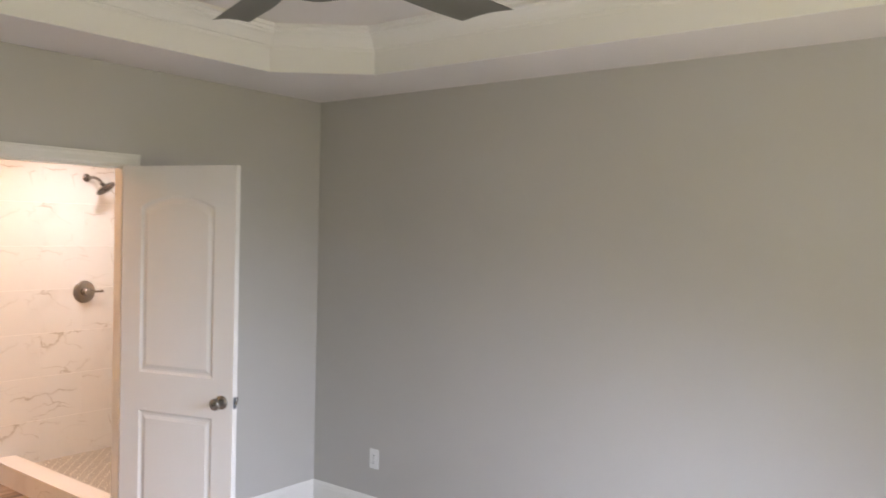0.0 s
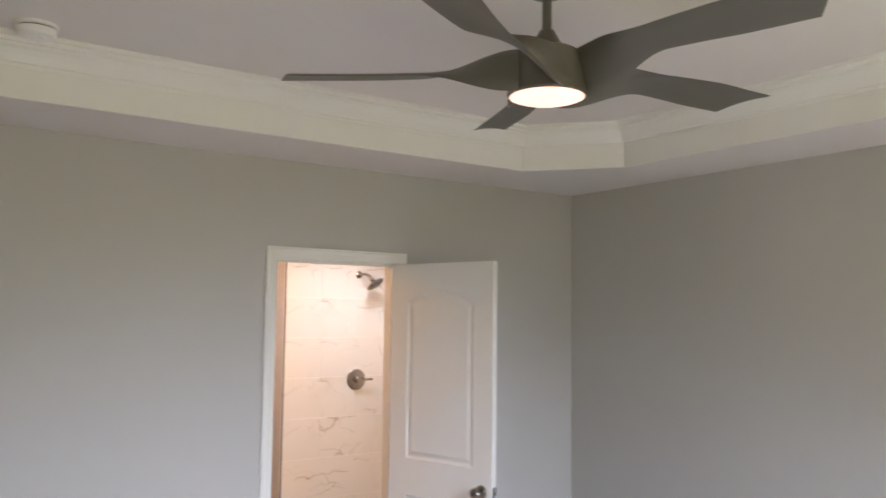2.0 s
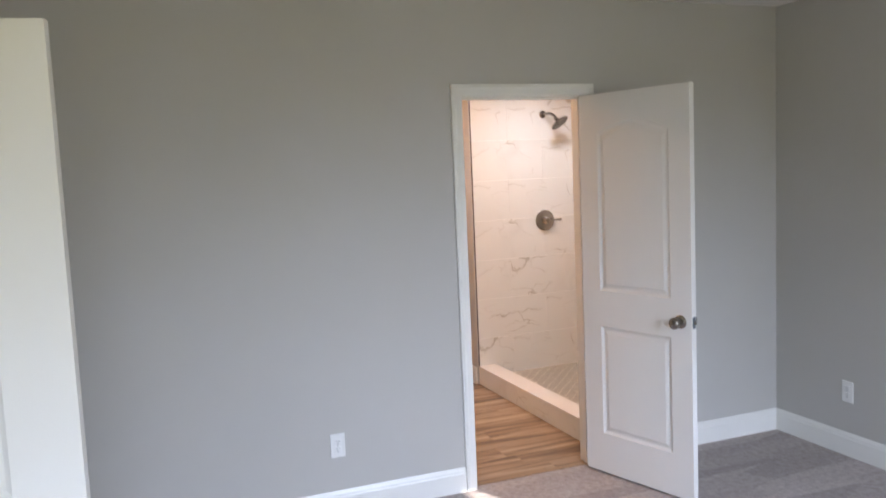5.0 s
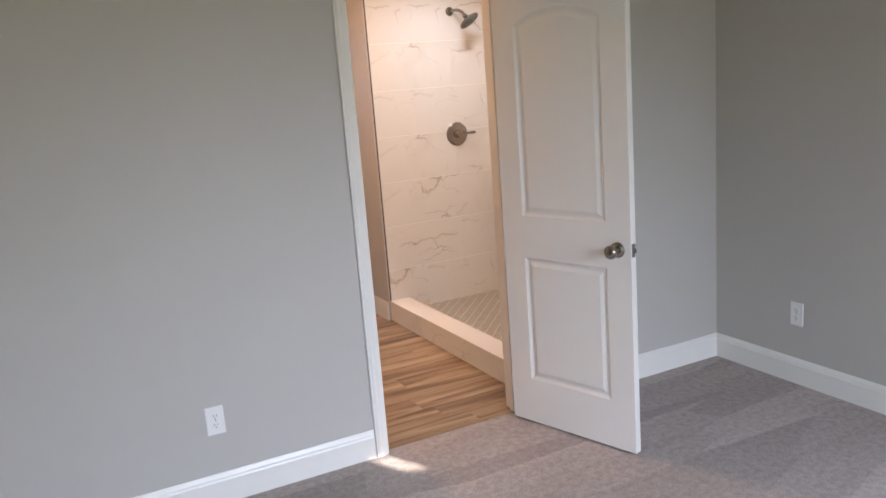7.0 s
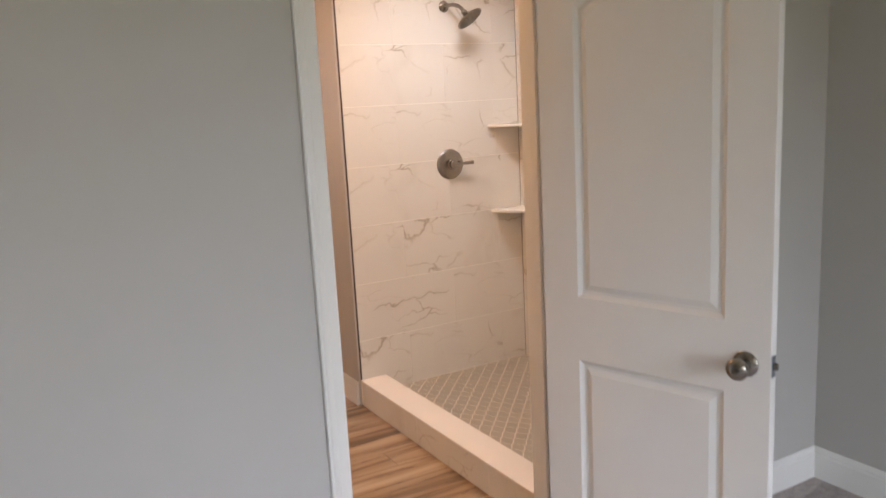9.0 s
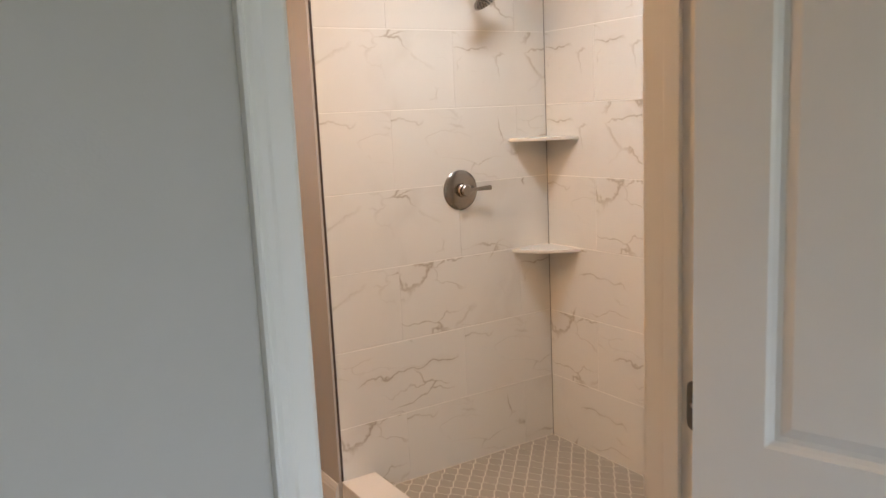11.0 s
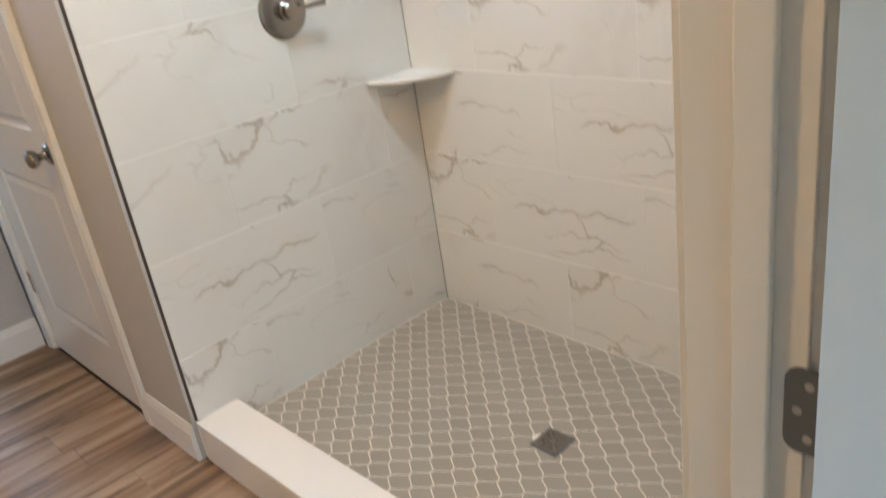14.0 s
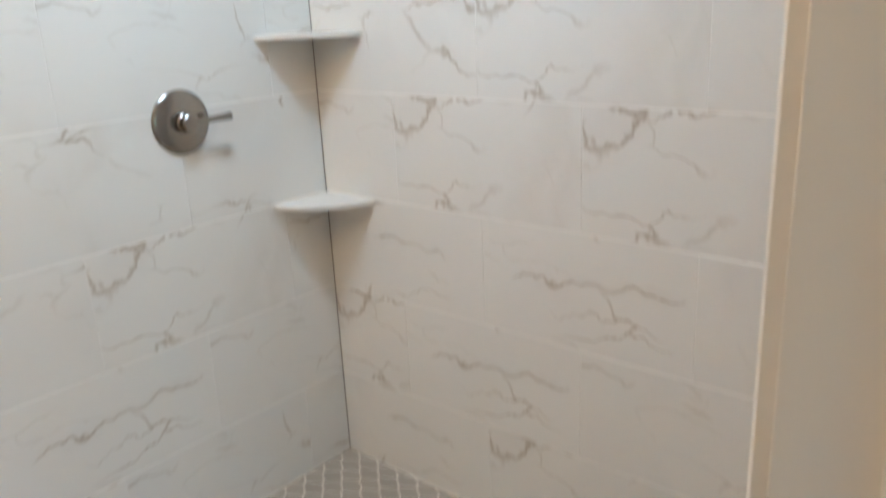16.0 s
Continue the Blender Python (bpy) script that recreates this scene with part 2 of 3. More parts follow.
LANTERN = material("lantern_tile", (0.36, 0.325, 0.27), 0.32, mottle=0.05, mottle_scale=9, per_object=0.05)
QUARTZ = material("white_quartz", (0.83, 0.80, 0.76), 0.25, mottle=0.02)
SHELF = material("white_ceramic", (0.84, 0.82, 0.77), 0.2, mottle=0.01)
GRASS = material("lawn", (0.07, 0.11, 0.035), 0.9, mottle=0.3, mottle_scale=2)
SUN_BLOCK = material("sun_block_green", (0.05, 0.085, 0.03), 0.8, mottle=0.4, mottle_scale=5)
MARBLE, PLANK, CARPET, GLASS = marble_material(), plank_material(), carpet_material(), glass_material()
FANLIGHT = glow_material("fan_light", (1.0, 0.52, 0.38), 0.33)
BATHLIGHT = glow_material("bath_light", (1.0, 0.57, 0.28), BATH_GLOW)


# ---- mesh helpers ----
def box_into(bm, x0, x1, y0, y1, z0, z1, bevel=0.0, m=None):
    g = bmesh.ops.create_cube(bm, size=1.0)
    vs = g["verts"]
    for v in vs:
        v.co = Vector(((x0 + x1) / 2 + v.co.x * (x1 - x0), (y0 + y1) / 2 + v.co.y * (y1 - y0), (z0 + z1) / 2 + v.co.z * (z1 - z0)))
    if bevel:
        es = list({e for v in vs for e in v.link_edges})
        r = bmesh.ops.bevel(bm, geom=es, offset=bevel, segments=2, affect="EDGES", profile=0.5)
        vs = list({v for f in r["faces"] for v in f.verts} | {v for v in vs if v.is_valid})
    if m is not None:
        bmesh.ops.transform(bm, matrix=m, verts=vs)
    return vs


def boxes(*rows, bevel=0.0):
    bm = bmesh.new()
    for r in rows:
        b2 = bmesh.new()
        box_into(b2, *r, bevel=bevel)
        me = bpy.data.meshes.new("tmp")
        b2.to_mesh(me)
        b2.free()
        bm.from_mesh(me)
        bpy.data.meshes.remove(me)
    return bm


def revolve(profile, n=32, axis="Z"):
    """Profile of (radius, height) pairs turned about an axis."""
    bm = bmesh.new()
    rings = []
    for r, h in profile:
        ring = []
        for i in range(n):
            a = 2 * math.pi * i / n
            ring.append(bm.verts.new((max(r, 1e-5) * math.cos(a), max(r, 1e-5) * math.sin(a), h)))
        rings.append(ring)
    for a, b in zip(rings, rings[1:]):
        for i in range(n):
            bm.faces.new((a[i], a[(i + 1) % n], b[(i + 1) % n], b[i]))
    bm.faces.new(list(reversed(rings[0])))
    bm.faces.new(rings[-1])
    if axis == "Y":
        bmesh.ops.transform(bm, matrix=pose(0, 0, 0, 90, 0, 0), verts=bm.verts)
    bmesh.ops.recalc_face_normals(bm, faces=bm.faces)
    return bm


def tube(points, radius, n=14):
    """A round bar through the points, swept with a steady frame."""
    bm = bmesh.new()
    pts = [Vector(p) for p in points]
    rings = []
    for i, p in enumerate(pts):
        t = (pts[min(i + 1, len(pts) - 1)] - pts[max(i - 1, 0)]).normalized()
        u = t.cross(Vector((1, 0, 0)) if abs(t.x) < 0.8 else Vector((0, 0, 1))).normalized()
        w = t.cross(u)
        rr = radius[i] if isinstance(radius, (list, tuple)) else radius
        rings.append([bm.verts.new(p + (u * math.cos(2 * math.pi * k / n) + w * math.sin(2 * math.pi * k / n)) * rr) for k in range(n)])
    for a, b in zip(rings, rings[1:]):
        for k in range(n):
            bm.faces.new((a[k], a[(k + 1) % n], b[(k + 1) % n], b[k]))
    bm.faces.new(rings[0])
    bm.faces.new(rings[-1])
    bmesh.ops.recalc_face_normals(bm, faces=bm.faces)
    return bm


def sweep(profile, path, closed=False):
    """Mitred sweep along a flat path. Profile: (out, up); out points to the left of the way."""
    bm = bmesh.new()
    pts = [Vector(p) for p in path]
    n = len(pts)
    rings = []
    for i, p in enumerate(pts):
        before = (p - pts[i - 1]).normalized() if (closed or i > 0) else None
        after = (pts[(i + 1) % n] - p).normalized() if (closed or i < n - 1) else None
        if before is None:
            before = after
        if after is None:
            after = before
        la, lb = Vector((-before.y, before.x, 0)), Vector((-after.y, after.x, 0))
        mit = (la + lb).normalized()
        mit /= max(0.2, mit.dot(la))
        rings.append([bm.verts.new(p + mit * o + Vector((0, 0, u))) for o, u in profile])
    k = len(profile)
    pairs = list(zip(rings, rings[1:])) + ([(rings[-1], rings[0])] if closed else [])
    for a, b in pairs:
        for j in range(k):
            bm.faces.new((a[j], a[(j + 1) % k], b[(j + 1) % k], b[j]))
    if not closed:
        bm.faces.new(rings[0])
        bm.faces.new(list(reversed(rings[-1])))
    bmesh.ops.recalc_face_normals(bm, faces=bm.faces)
    return bm


def prism(outline, z0, z1):
    bm = bmesh.new()
    f = bm.faces.new([bm.verts.new((x, y, z0)) for x, y in outline])
    r = bmesh.ops.extrude_face_region(bm, geom=[f])
    for v in r["geom"]:
        if isinstance(v, bmesh.types.BMVert):
            v.co.z = z1
    bmesh.ops.recalc_face_normals(bm, faces=bm.faces)
    return bm


def mesh_of(name, bm, mat, smooth=False):
    me = bpy.data.meshes.new(name)
    bm.to_mesh(me)
    bm.free()
    me.materials.append(mat)
    if smooth:
        me.shade_smooth()
        me.set_sharp_from_angle(angle=radians(38))
    return me


def part(name, bm, mat, parent=None, label="", smooth=False, m=None):
    ob = new(name, mesh_of(name, bm, mat, smooth))
    if m is not None:
        ob.matrix_local = m
    if parent is not None:
        ob.parent = parent
    if label:
        ob["label"] = label
    return ob


def piece(name, me, parent, m):
    ob = new(name, me)
    ob.parent = parent
    ob.matrix_local = m
    return ob


def structure(name, bm, mat, label, category):
    return tagged(part(name, bm, mat), label, category, kind="structure")


def empty_thing(name, m, label, category, group=""):
    ob = new(name)
    ob.empty_display_size = 0.1
    ob.matrix_world = m
    return tagged(ob, label, category, group)


# ---- plan ----
XR, XL, YB = 2.07, -2.30, -4.25          # bedroom: right, left and back wall faces
SOFFIT, TRAY = 2.537, 2.765
T = 0.115                                # wall thickness
JL, JR, HEAD = 0.055, 0.749, 2.03        # clear opening of the bathroom door
SX, SY = 1.976, 1.852                    # tile faces of the shower
CURB0, CURB1 = 0.899, 1.040
BCEIL = 2.44
BXL, BY1 = -1.25, 3.19                   # bathroom's outer wall and far wall

structure("wall_north", boxes((XL - T, JL - 0.02, 0, T, 0, 2.9), (JL - 0.02, JR + 0.02, 0, T, HEAD + 0.02, 2.9), (JR + 0.02, XR + T, 0, T, 0, 2.9)), WALL,
          "grey painted bedroom wall with a doorway", "wall")
structure("wall_east", boxes((XR, XR + T, YB - T, 0, 0, 2.9)), WALL, "plain grey painted bedroom wall", "wall")
EY0, EY1 = -1.75, -1.05                  # bedroom entry doorway in the left wall
structure("wall_west", boxes((XL - T, XL, YB - T, EY0, 0, 2.9), (XL - T, XL, EY1, 0, 0, 2.9), (XL - T, XL, EY0, EY1, 2.05, 2.9)), WALL,
          "grey painted bedroom wall with the entry doorway", "wall")
# the small slot near XR is added, sized to pass only the sun streak
structure("wall_south", boxes((XL, -1.9, YB - T, YB, 0, 2.9), (-1.9, -0.8, YB - T, YB, 0, 0.8), (-1.9, -0.8, YB - T, YB, 2.1, 2.9), (-0.8, 0.0, YB - T, YB, 0, 2.9),
                              (0.0, 1.1, YB - T, YB, 0, 0.8), (0.0, 1.1, YB - T, YB, 2.1, 2.9), (1.1, 1.91, YB - T, YB, 0, 2.9),
                              (1.91, 2.045, YB - T, YB, 0, 1.995), (1.91, 2.045, YB - T, YB, 2.146, 2.9), (2.045, XR, YB - T, YB, 0, 2.9)), WALL,
          "grey painted bedroom wall with windows and an added sun slot", "wall")
structure("floor_bedroom", boxes((XL - 0.1, XR + 0.05, YB - 0.05, 0.035, -0.1, 0)), CARPET, "grey-taupe cut pile carpet with vacuum marks", "carpet")

# tray ceiling: a soffit round an eight-sided recess
tx0, tx1, ty0, ty1, ch, cv = -1.85, 1.58, -3.79, -0.505, 0.35, 0.42
OCT = [(tx0 + ch, ty0), (tx1 - ch, ty0), (tx1, ty0 + cv), (tx1, ty1 - cv), (tx1 - ch, ty1), (tx0 + ch, ty1), (tx0, ty1 - cv), (tx0, ty0 + cv)]


def soffit_mesh():
    bm = bmesh.new()
    outer = [(tx0 + ch, YB), (tx1 - ch, YB), (XR, ty0 + cv), (XR, ty1 - cv), (tx1 - ch, 0), (tx0 + ch, 0), (XL, ty1 - cv), (XL, ty0 + cv)]
    corner = {1: (XR, YB), 3: (XR, 0), 5: (XL, 0), 7: (XL, YB)}
    a = [bm.verts.new((x, y, SOFFIT)) for x, y in OCT]
    o = [bm.verts.new((x, y, SOFFIT)) for x, y in outer]
    for i in range(8):
        j = (i + 1) % 8
        if i in corner:
            c = bm.verts.new((*corner[i], SOFFIT))
            bm.faces.new((a[i], a[j], o[j], c, o[i]))
        else:
            bm.faces.new((a[i], a[j], o[j], o[i]))
    r = bmesh.ops.extrude_face_region(bm, geom=list(bm.faces))
    for v in r["geom"]:
        if isinstance(v, bmesh.types.BMVert):
            v.co.z = TRAY + 0.06
    bmesh.ops.recalc_face_normals(bm, faces=bm.faces)
    return bm


structure("ceiling_soffit", soffit_mesh(), CEIL, "off-white painted dropped ceiling border round a tray recess", "ceiling")
structure("ceiling", boxes((XL, XR, YB, 0, TRAY, TRAY + 0.05)), CEIL, "off-white painted tray ceiling", "ceiling")
FASC = [(0.0, -0.002), (0.012, -0.002), (0.012, 0.115), (0.0, 0.115)]
structure("trim_tray_fascia", sweep(FASC, [(x, y, SOFFIT) for x, y in OCT], True), TRIM, "cream painted flat fascia round the tray ceiling", "trim")
CROWN = [(0.0, 0.115), (0.016, 0.115), (0.018, 0.128), (0.028, 0.130), (0.034, 0.142), (0.042, 0.156), (0.056, 0.172), (0.070, 0.182), (0.074, 0.190),
         (0.084, 0.192), (0.086, 0.206), (0.096, 0.212), (0.096, TRAY - SOFFIT), (0.0, TRAY - SOFFIT)]
structure("trim_crown_molding", sweep(CROWN, [(x, y, SOFFIT) for x, y in OCT], True), TRIM, "cream painted stepped crown molding round the tray ceiling", "trim")

# baseboards
BASE = [(0.0, 0.0), (0.014, 0.0), (0.014, 0.098), (0.011, 0.106), (0.011, 0.112), (0.006, 0.124), (0.004, 0.13), (0.0, 0.13)]
BASEN = [(-o, u) for o, u in BASE]
structure("baseboard_north", sweep(BASEN, [(XL, 0, 0), (-0.012, 0, 0)]), TRIM, "white painted molded baseboard", "baseboard")
structure("baseboard_east", sweep(BASEN, [(0.808, 0, 0), (XR, 0, 0), (XR, YB, 0)]), TRIM, "white painted molded baseboard", "baseboard")

# door casings: mitred molding round an opening, in the plane y = face
CASE = [(0.0, 0.0), (0.0, 0.010), (0.004, 0.013), (0.030, 0.014), (0.036, 0.017), (0.044, 0.0175), (0.050, 0.015), (0.053, 0.017), (0.057, 0.015), (0.0575, 0.0)]


def casing(x0, x1, head):
    """Casing round an opening, standing on the floor, in front of the plane y = 0 (towards -y)."""
    bm = bmesh.new()
    path = [(x0, 0, -1, 0), (x0, head, -1, 1), (x1, head, 1, 1), (x1, 0, 1, 0)]
    rings = []
    for x, z, sx, sz in path:
        rings.append([bm.verts.new((x + sx * o, -d, z + sz * o)) for o, d in CASE])
    k = len(CASE)
    for a, b in zip(rings, rings[1:]):
        for j in range(k):
            bm.faces.new((a[j], a[(j + 1) % k], b[(j + 1) % k], b[j]))
    bm.faces.new(rings[0])
    bm.faces.new(list(reversed(rings[-1])))
    bmesh.ops.recalc_face_normals(bm, faces=bm.faces)
    return bm


def lined_doorway(name, m, w, head, depth, label, stop_at=0.04):
    """Casings on both faces, jambs and stops. Local frame: opening from x = 0 to w, face at y = 0, wall towards +y."""
    root = tagged(new(name), label, "door frame", kind="structure")
    root.matrix_world = m
    part("casing", casing(-0.006, w + 0.006, head + 0.006), TRIM, root)
    part("casing", casing(-0.006, w + 0.006, head + 0.006), TRIM, root, m=Matrix.Translation((w, depth, 0)) @ pose(0, 0, 0, 0, 0, 180))
    part("jamb", boxes((-0.02, 0, 0, depth, 0, head + 0.02), bevel=0.001), TRIM, root)
    part("jamb", boxes((w, w + 0.02, 0, depth, 0, head + 0.02), bevel=0.001), TRIM, root)
    part("head_jamb", boxes((0, w, 0, depth, head, head + 0.02)), TRIM, root)
    s0, s1 = stop_at, stop_at + 0.034
    part("door_stop", boxes((0, 0.011, s0, s1, 0, head), bevel=0.002), TRIM, root)
    part("door_stop", boxes((w - 0.011, w, s0, s1, 0, head), bevel=0.002), TRIM, root)
    part("door_stop", boxes((0.011, w - 0.011, s0, s1, head - 0.011, head), bevel=0.002), TRIM, root)
    return root


frame_bath = lined_doorway("door_frame_1", pose(JL, 0, 0), JR - JL, HEAD, T, "white painted door casing and jamb of the bathroom doorway", stop_at=0.030)


def strike(parent, m):
    part("strike_plate", boxes((-0.001, 0.0015, -0.014, 0.014, -0.03, 0.03), bevel=0.0006), STEEL, parent, "satin steel strike plate", m=m)


strike(frame_bath, pose(0.001, 0.02, 0.885))


def hinge(parent, m):
    """Butt hinge: one leaf flat on the jamb in the local y-z plane, knuckles at y = 0 towards -y."""
    bm = bmesh.new()
    out, r = [], 0.014
    for cy, cz, a0 in ((0.034 - r, -0.0445 + r, -90), (0.034 - r, 0.0445 - r, 0)):
        for i in range(7):
            a = radians(a0 + 15 * i)
            out.append((cy + r * math.cos(a), cz + r * math.sin(a)))
    out += [(-0.004, 0.0445), (-0.004, -0.0445)]
    f = bm.faces.new([bm.verts.new((0, y, z)) for y, z in out])
    e = bmesh.ops.extrude_face_region(bm, geom=[f])
    for v in e["geom"]:
        if isinstance(v, bmesh.types.BMVert):
            v.co.x -= 0.0025
    bmesh.ops.recalc_face_normals(bm, faces=bm.faces)
    h = part("hinge", bm, STEEL, parent, "satin grey steel butt hinge", m=m)
    for k in range(5):
        part("knuckle", revolve([(0.006, -0.0088), (0.0066, -0.008), (0.0066, 0.008), (0.006, 0.0088)], 12), STEEL, h, smooth=True, m=pose(-0.002, -0.009, -0.0356 + 0.0178 * k))
    for y, z in ((0.012, 0.028), (0.022, 0.0), (0.012, -0.028)):
        part("screw", revolve([(0.0045, 0), (0.004, 0.0008), (0.0018, 0.0008), (0.0012, 0.0003)], 12), SCREW, h, m=pose(-0.0025, y, z, 0, -90, 0))
    return h


for hz in (0.20, 1.030, 1.84):
    hinge(frame_bath, pose(JR - JL, -0.016, hz))


structure("wall_hall", boxes((XL - T - 1.1, XL - T - 1.0, -2.2, -0.4, 0, 2.6), (XL - T - 1.0, XL - T, -2.2, -2.1, 0, 2.6), (XL - T - 1.0, XL - T, -0.5, -0.4, 0, 2.6), (XL - T - 1.1, XL - T, -2.2, -0.4, 2.6, 2.65), (XL - T - 1.1, XL - T + 0.01, -2.2, -0.4, -0.1, -0.004)), WALL, "plain hallway walls beyond the entry door", "wall")

# ---- doors ----
def raised_panel_face(bm, w, h, y, side, panels):
    """Front sheet of a molded door, with sunk and raised panels. panels: x0, x1, z0, z1, arch."""
    def loop(x0, x1, z0, z1, arch, inset):
        x0, x1, z0, z1 = x0 + inset, x1 - inset, z0 + inset, z1 - inset
        pts = [(x0, z0), (x1, z0)]
        n = 12 if arch else 1
        if arch:
            for i in range(n + 1):
                u = i / n
                s = math.sin(math.pi * u) ** 0.8 if 0 < u < 1 else 0
                pts.append((x1 + (x0 - x1) * u, z1 + arch * s))
        else:
            pts += [(x1, z1), (x0, z1)]
        return pts
    steps = ((0.0, 0.0), (0.006, 0.004), (0.013, 0.0075), (0.022, 0.0075), (0.040, 0.002), (0.048, 0.002))
    for x0, x1, z0, z1, arch in panels:
        rings = []
        for inset, deep in steps:
            rings.append([bm.verts.new((px, y + side * deep, pz)) for px, pz in loop(x0, x1, z0, z1, arch, inset)])
        for a, b in zip(rings, rings[1:]):
            k = len(a)
            for j in range(k):
                bm.faces.new((a[j], a[(j + 1) % k], b[(j + 1) % k], b[j]))
        bm.faces.new(rings[-1])
    # flat stiles and rails round the panels
    px0, px1 = panels[0][0], panels[0][1]
    v = lambda x, z: bm.verts.new((x, y, z))
    quad = lambda x0, x1, z0, z1: bm.faces.new((v(x0, z0), v(x1, z0), v(x1, z1), v(x0, z1)))
    quad(0, px0, 0, h)
    quad(px1, w, 0, h)
    lo, up = panels
    quad(px0, px1, 0, lo[2])
    quad(px0, px1, lo[3], up[2])
    edge = loop(*up, 0.0)[2:]
    bm.faces.new([v(px1, h)] + [v(px0, h)] + [v(a, b) for a, b in reversed(edge)])


def door_slab(w, h, th=0.035, stile=0.118):
    bm = bmesh.new()
    panels = ((stile, w - stile, 0.215, 0.80, 0.0), (stile, w - stile, 0.99, 1.815, 0.055))
    for y, side in ((0, 1), (th, -1)):
        raised_panel_face(bm, w, h, y, side, panels)
    for a, b in (((0, 0), (0, h)), ((w, 0), (w, h)), ((0, 0), (w, 0)), ((0, h), (w, h))):
        bm.faces.new([bm.verts.new(p) for p in ((a[0], 0, a[1]), (b[0], 0, b[1]), (b[0], th, b[1]), (a[0], th, a[1]))])
    bmesh.ops.remove_doubles(bm, verts=bm.verts, dist=0.0004)
    bmesh.ops.recalc_face_normals(bm, faces=bm.faces)
    return bm


KNOB = [(0.033, 0.0), (0.033, 0.004), (0.028, 0.009), (0.014, 0.012), (0.0115, 0.018), (0.0115, 0.028), (0.016, 0.033), (0.0245, 0.040), (0.0285, 0.050),
        (0.0280, 0.058), (0.022, 0.065), (0.012, 0.068), (0.008, 0.0685), (0.0075, 0.067), (0.0, 0.067)]


def door_thing(name, m, w, label, knob_z=0.895, stile=0.118):
    """Local frame: hinge edge at x = 0, leaf along +x, faces at y = 0 and y = 0.035."""
    root = tagged(new(name), label, "door", kind="structure")
    root.matrix_world = m
    leaf = part("leaf", door_slab(w, 2.015, stile=stile), DOOR, root, m=pose(0, 0, 0.012))
    kx = w - 0.062
    for y, turn in ((0, 90), (0.035, -90)):
        k = part("door_knob", revolve(KNOB, 36), NICKEL, root, "round satin nickel door knob", True, pose(kx, y, knob_z, turn, 0, 0))
        part("lock_button", revolve([(0.004, 0.0), (0.004, 0.003), (0.003, 0.004)], 12), DARK, k, m=pose(0, 0, 0.066))
    part("latch_plate", boxes((0, 0.0015, 0.006, 0.029, -0.028, 0.028), bevel=0.0006), STEEL, root, "satin steel latch plate", m=pose(w, 0, knob_z))
    part("latch_bolt", boxes((0, 0.011, 0.011, 0.024, -0.009, 0.009), bevel=0.003), NICKEL, root, m=pose(w + 0.0012, 0, knob_z))
    return root


BATH_DOOR_TURN = math.degrees(math.atan2(-0.957, 0.291))
bath_door = door_thing("door_1", pose(0.712, -0.024, 0, 0, 0, BATH_DOOR_TURN), 0.677, "white two-panel arch-top interior door standing open into the bedroom")

# entry door, standing open into the bedroom off the left wall
entry = door_thing("door_2", pose(XL + 0.018, EY0 + 0.01, 0, 0, 0, math.degrees(math.atan2(-0.10, 0.62))), 0.618, "white two-panel interior door standing open beside the bedroom wall", stile=0.15)

# ---- windows behind the walker ----
def window_thing(name, m, w, h, label, sashes=2):
    root = tagged(new(name), label, "window", kind="structure")
    root.matrix_world = m
    f = min(0.05, w * 0.12)
    part("window_frame", boxes((0, f, 0.02, 0.09, 0, h), (w - f, w, 0.02, 0.09, 0, h), (f, w - f, 0.02, 0.09, 0, f), (f, w - f, 0.02, 0.09, h - f, h)), TRIM, root)
    if sashes == 2:
        part("meeting_rail", boxes((f, w - f, 0.03, 0.08, h / 2 - 0.02, h / 2 + 0.02)), TRIM, root)
        rows = ((f, h / 2 - 0.02), (h / 2 + 0.02, h - f))
    else:
        rows = ((f, h - f),)
    for z0, z1 in rows:
        p = part("pane", boxes((f, w - f, 0.052, 0.056, z0, z1)), GLASS, root)
        p.visible_shadow = False
    part("window_sill", boxes((-0.03, w + 0.03, 0.115, 0.16, -0.025, 0), bevel=0.003), TRIM, root)
    return root


window_thing("window_1", pose(-1.9, YB - T, 0.8), 1.1, 1.3, "white double-hung bedroom window")
window_thing("window_2", pose(0.0, YB - T, 0.8), 1.1, 1.3, "white double-hung bedroom window")

# ---- bathroom shell ----
structure("wall_bath_west", boxes((BXL - T, BXL, T, BY1, 0, BCEIL)), WALL,
          "plain greige painted bathroom wall", "wall")
FDL, FDR = -0.06, 0.590                   # far doorway
structure("wall_bath_north", boxes((BXL - T, FDL - 0.02, BY1, BY1 + T, 0, BCEIL), (FDR + 0.02, 0.87, BY1, BY1 + T, 0, BCEIL), (FDL - 0.02, FDR + 0.02, BY1, BY1 + T, HEAD + 0.02, BCEIL)), WALL,
          "grey painted bathroom wall with a doorway", "wall")
CX = 0.888                                # wall with the linen closet door
CY0, CY1 = 2.25, 3.09
structure("wall_closet", boxes((CX, CX + T, 2.05, CY0 - 0.02, 0, BCEIL), (CX, CX + T, CY1 + 0.02, BY1 + T, 0, BCEIL), (CX, CX + T, CY0 - 0.02, CY1 + 0.02, HEAD + 0.02, BCEIL),
                               (CX + T, 2.2, BY1 + 0.01, BY1 + T, 0, BCEIL)), WALL, "greige painted wall beside the closet door", "wall")
structure("wall_shower_back", boxes((CX, 2.2, SY + 0.014, 2.05, 0, BCEIL)), WALL, "greige painted end of the shower wall", "wall")
structure("wall_shower_side", boxes((SX + 0.014, 2.2, T, SY + 0.014, 0, BCEIL)), WALL, "shower side wall behind marble tile", "wall")
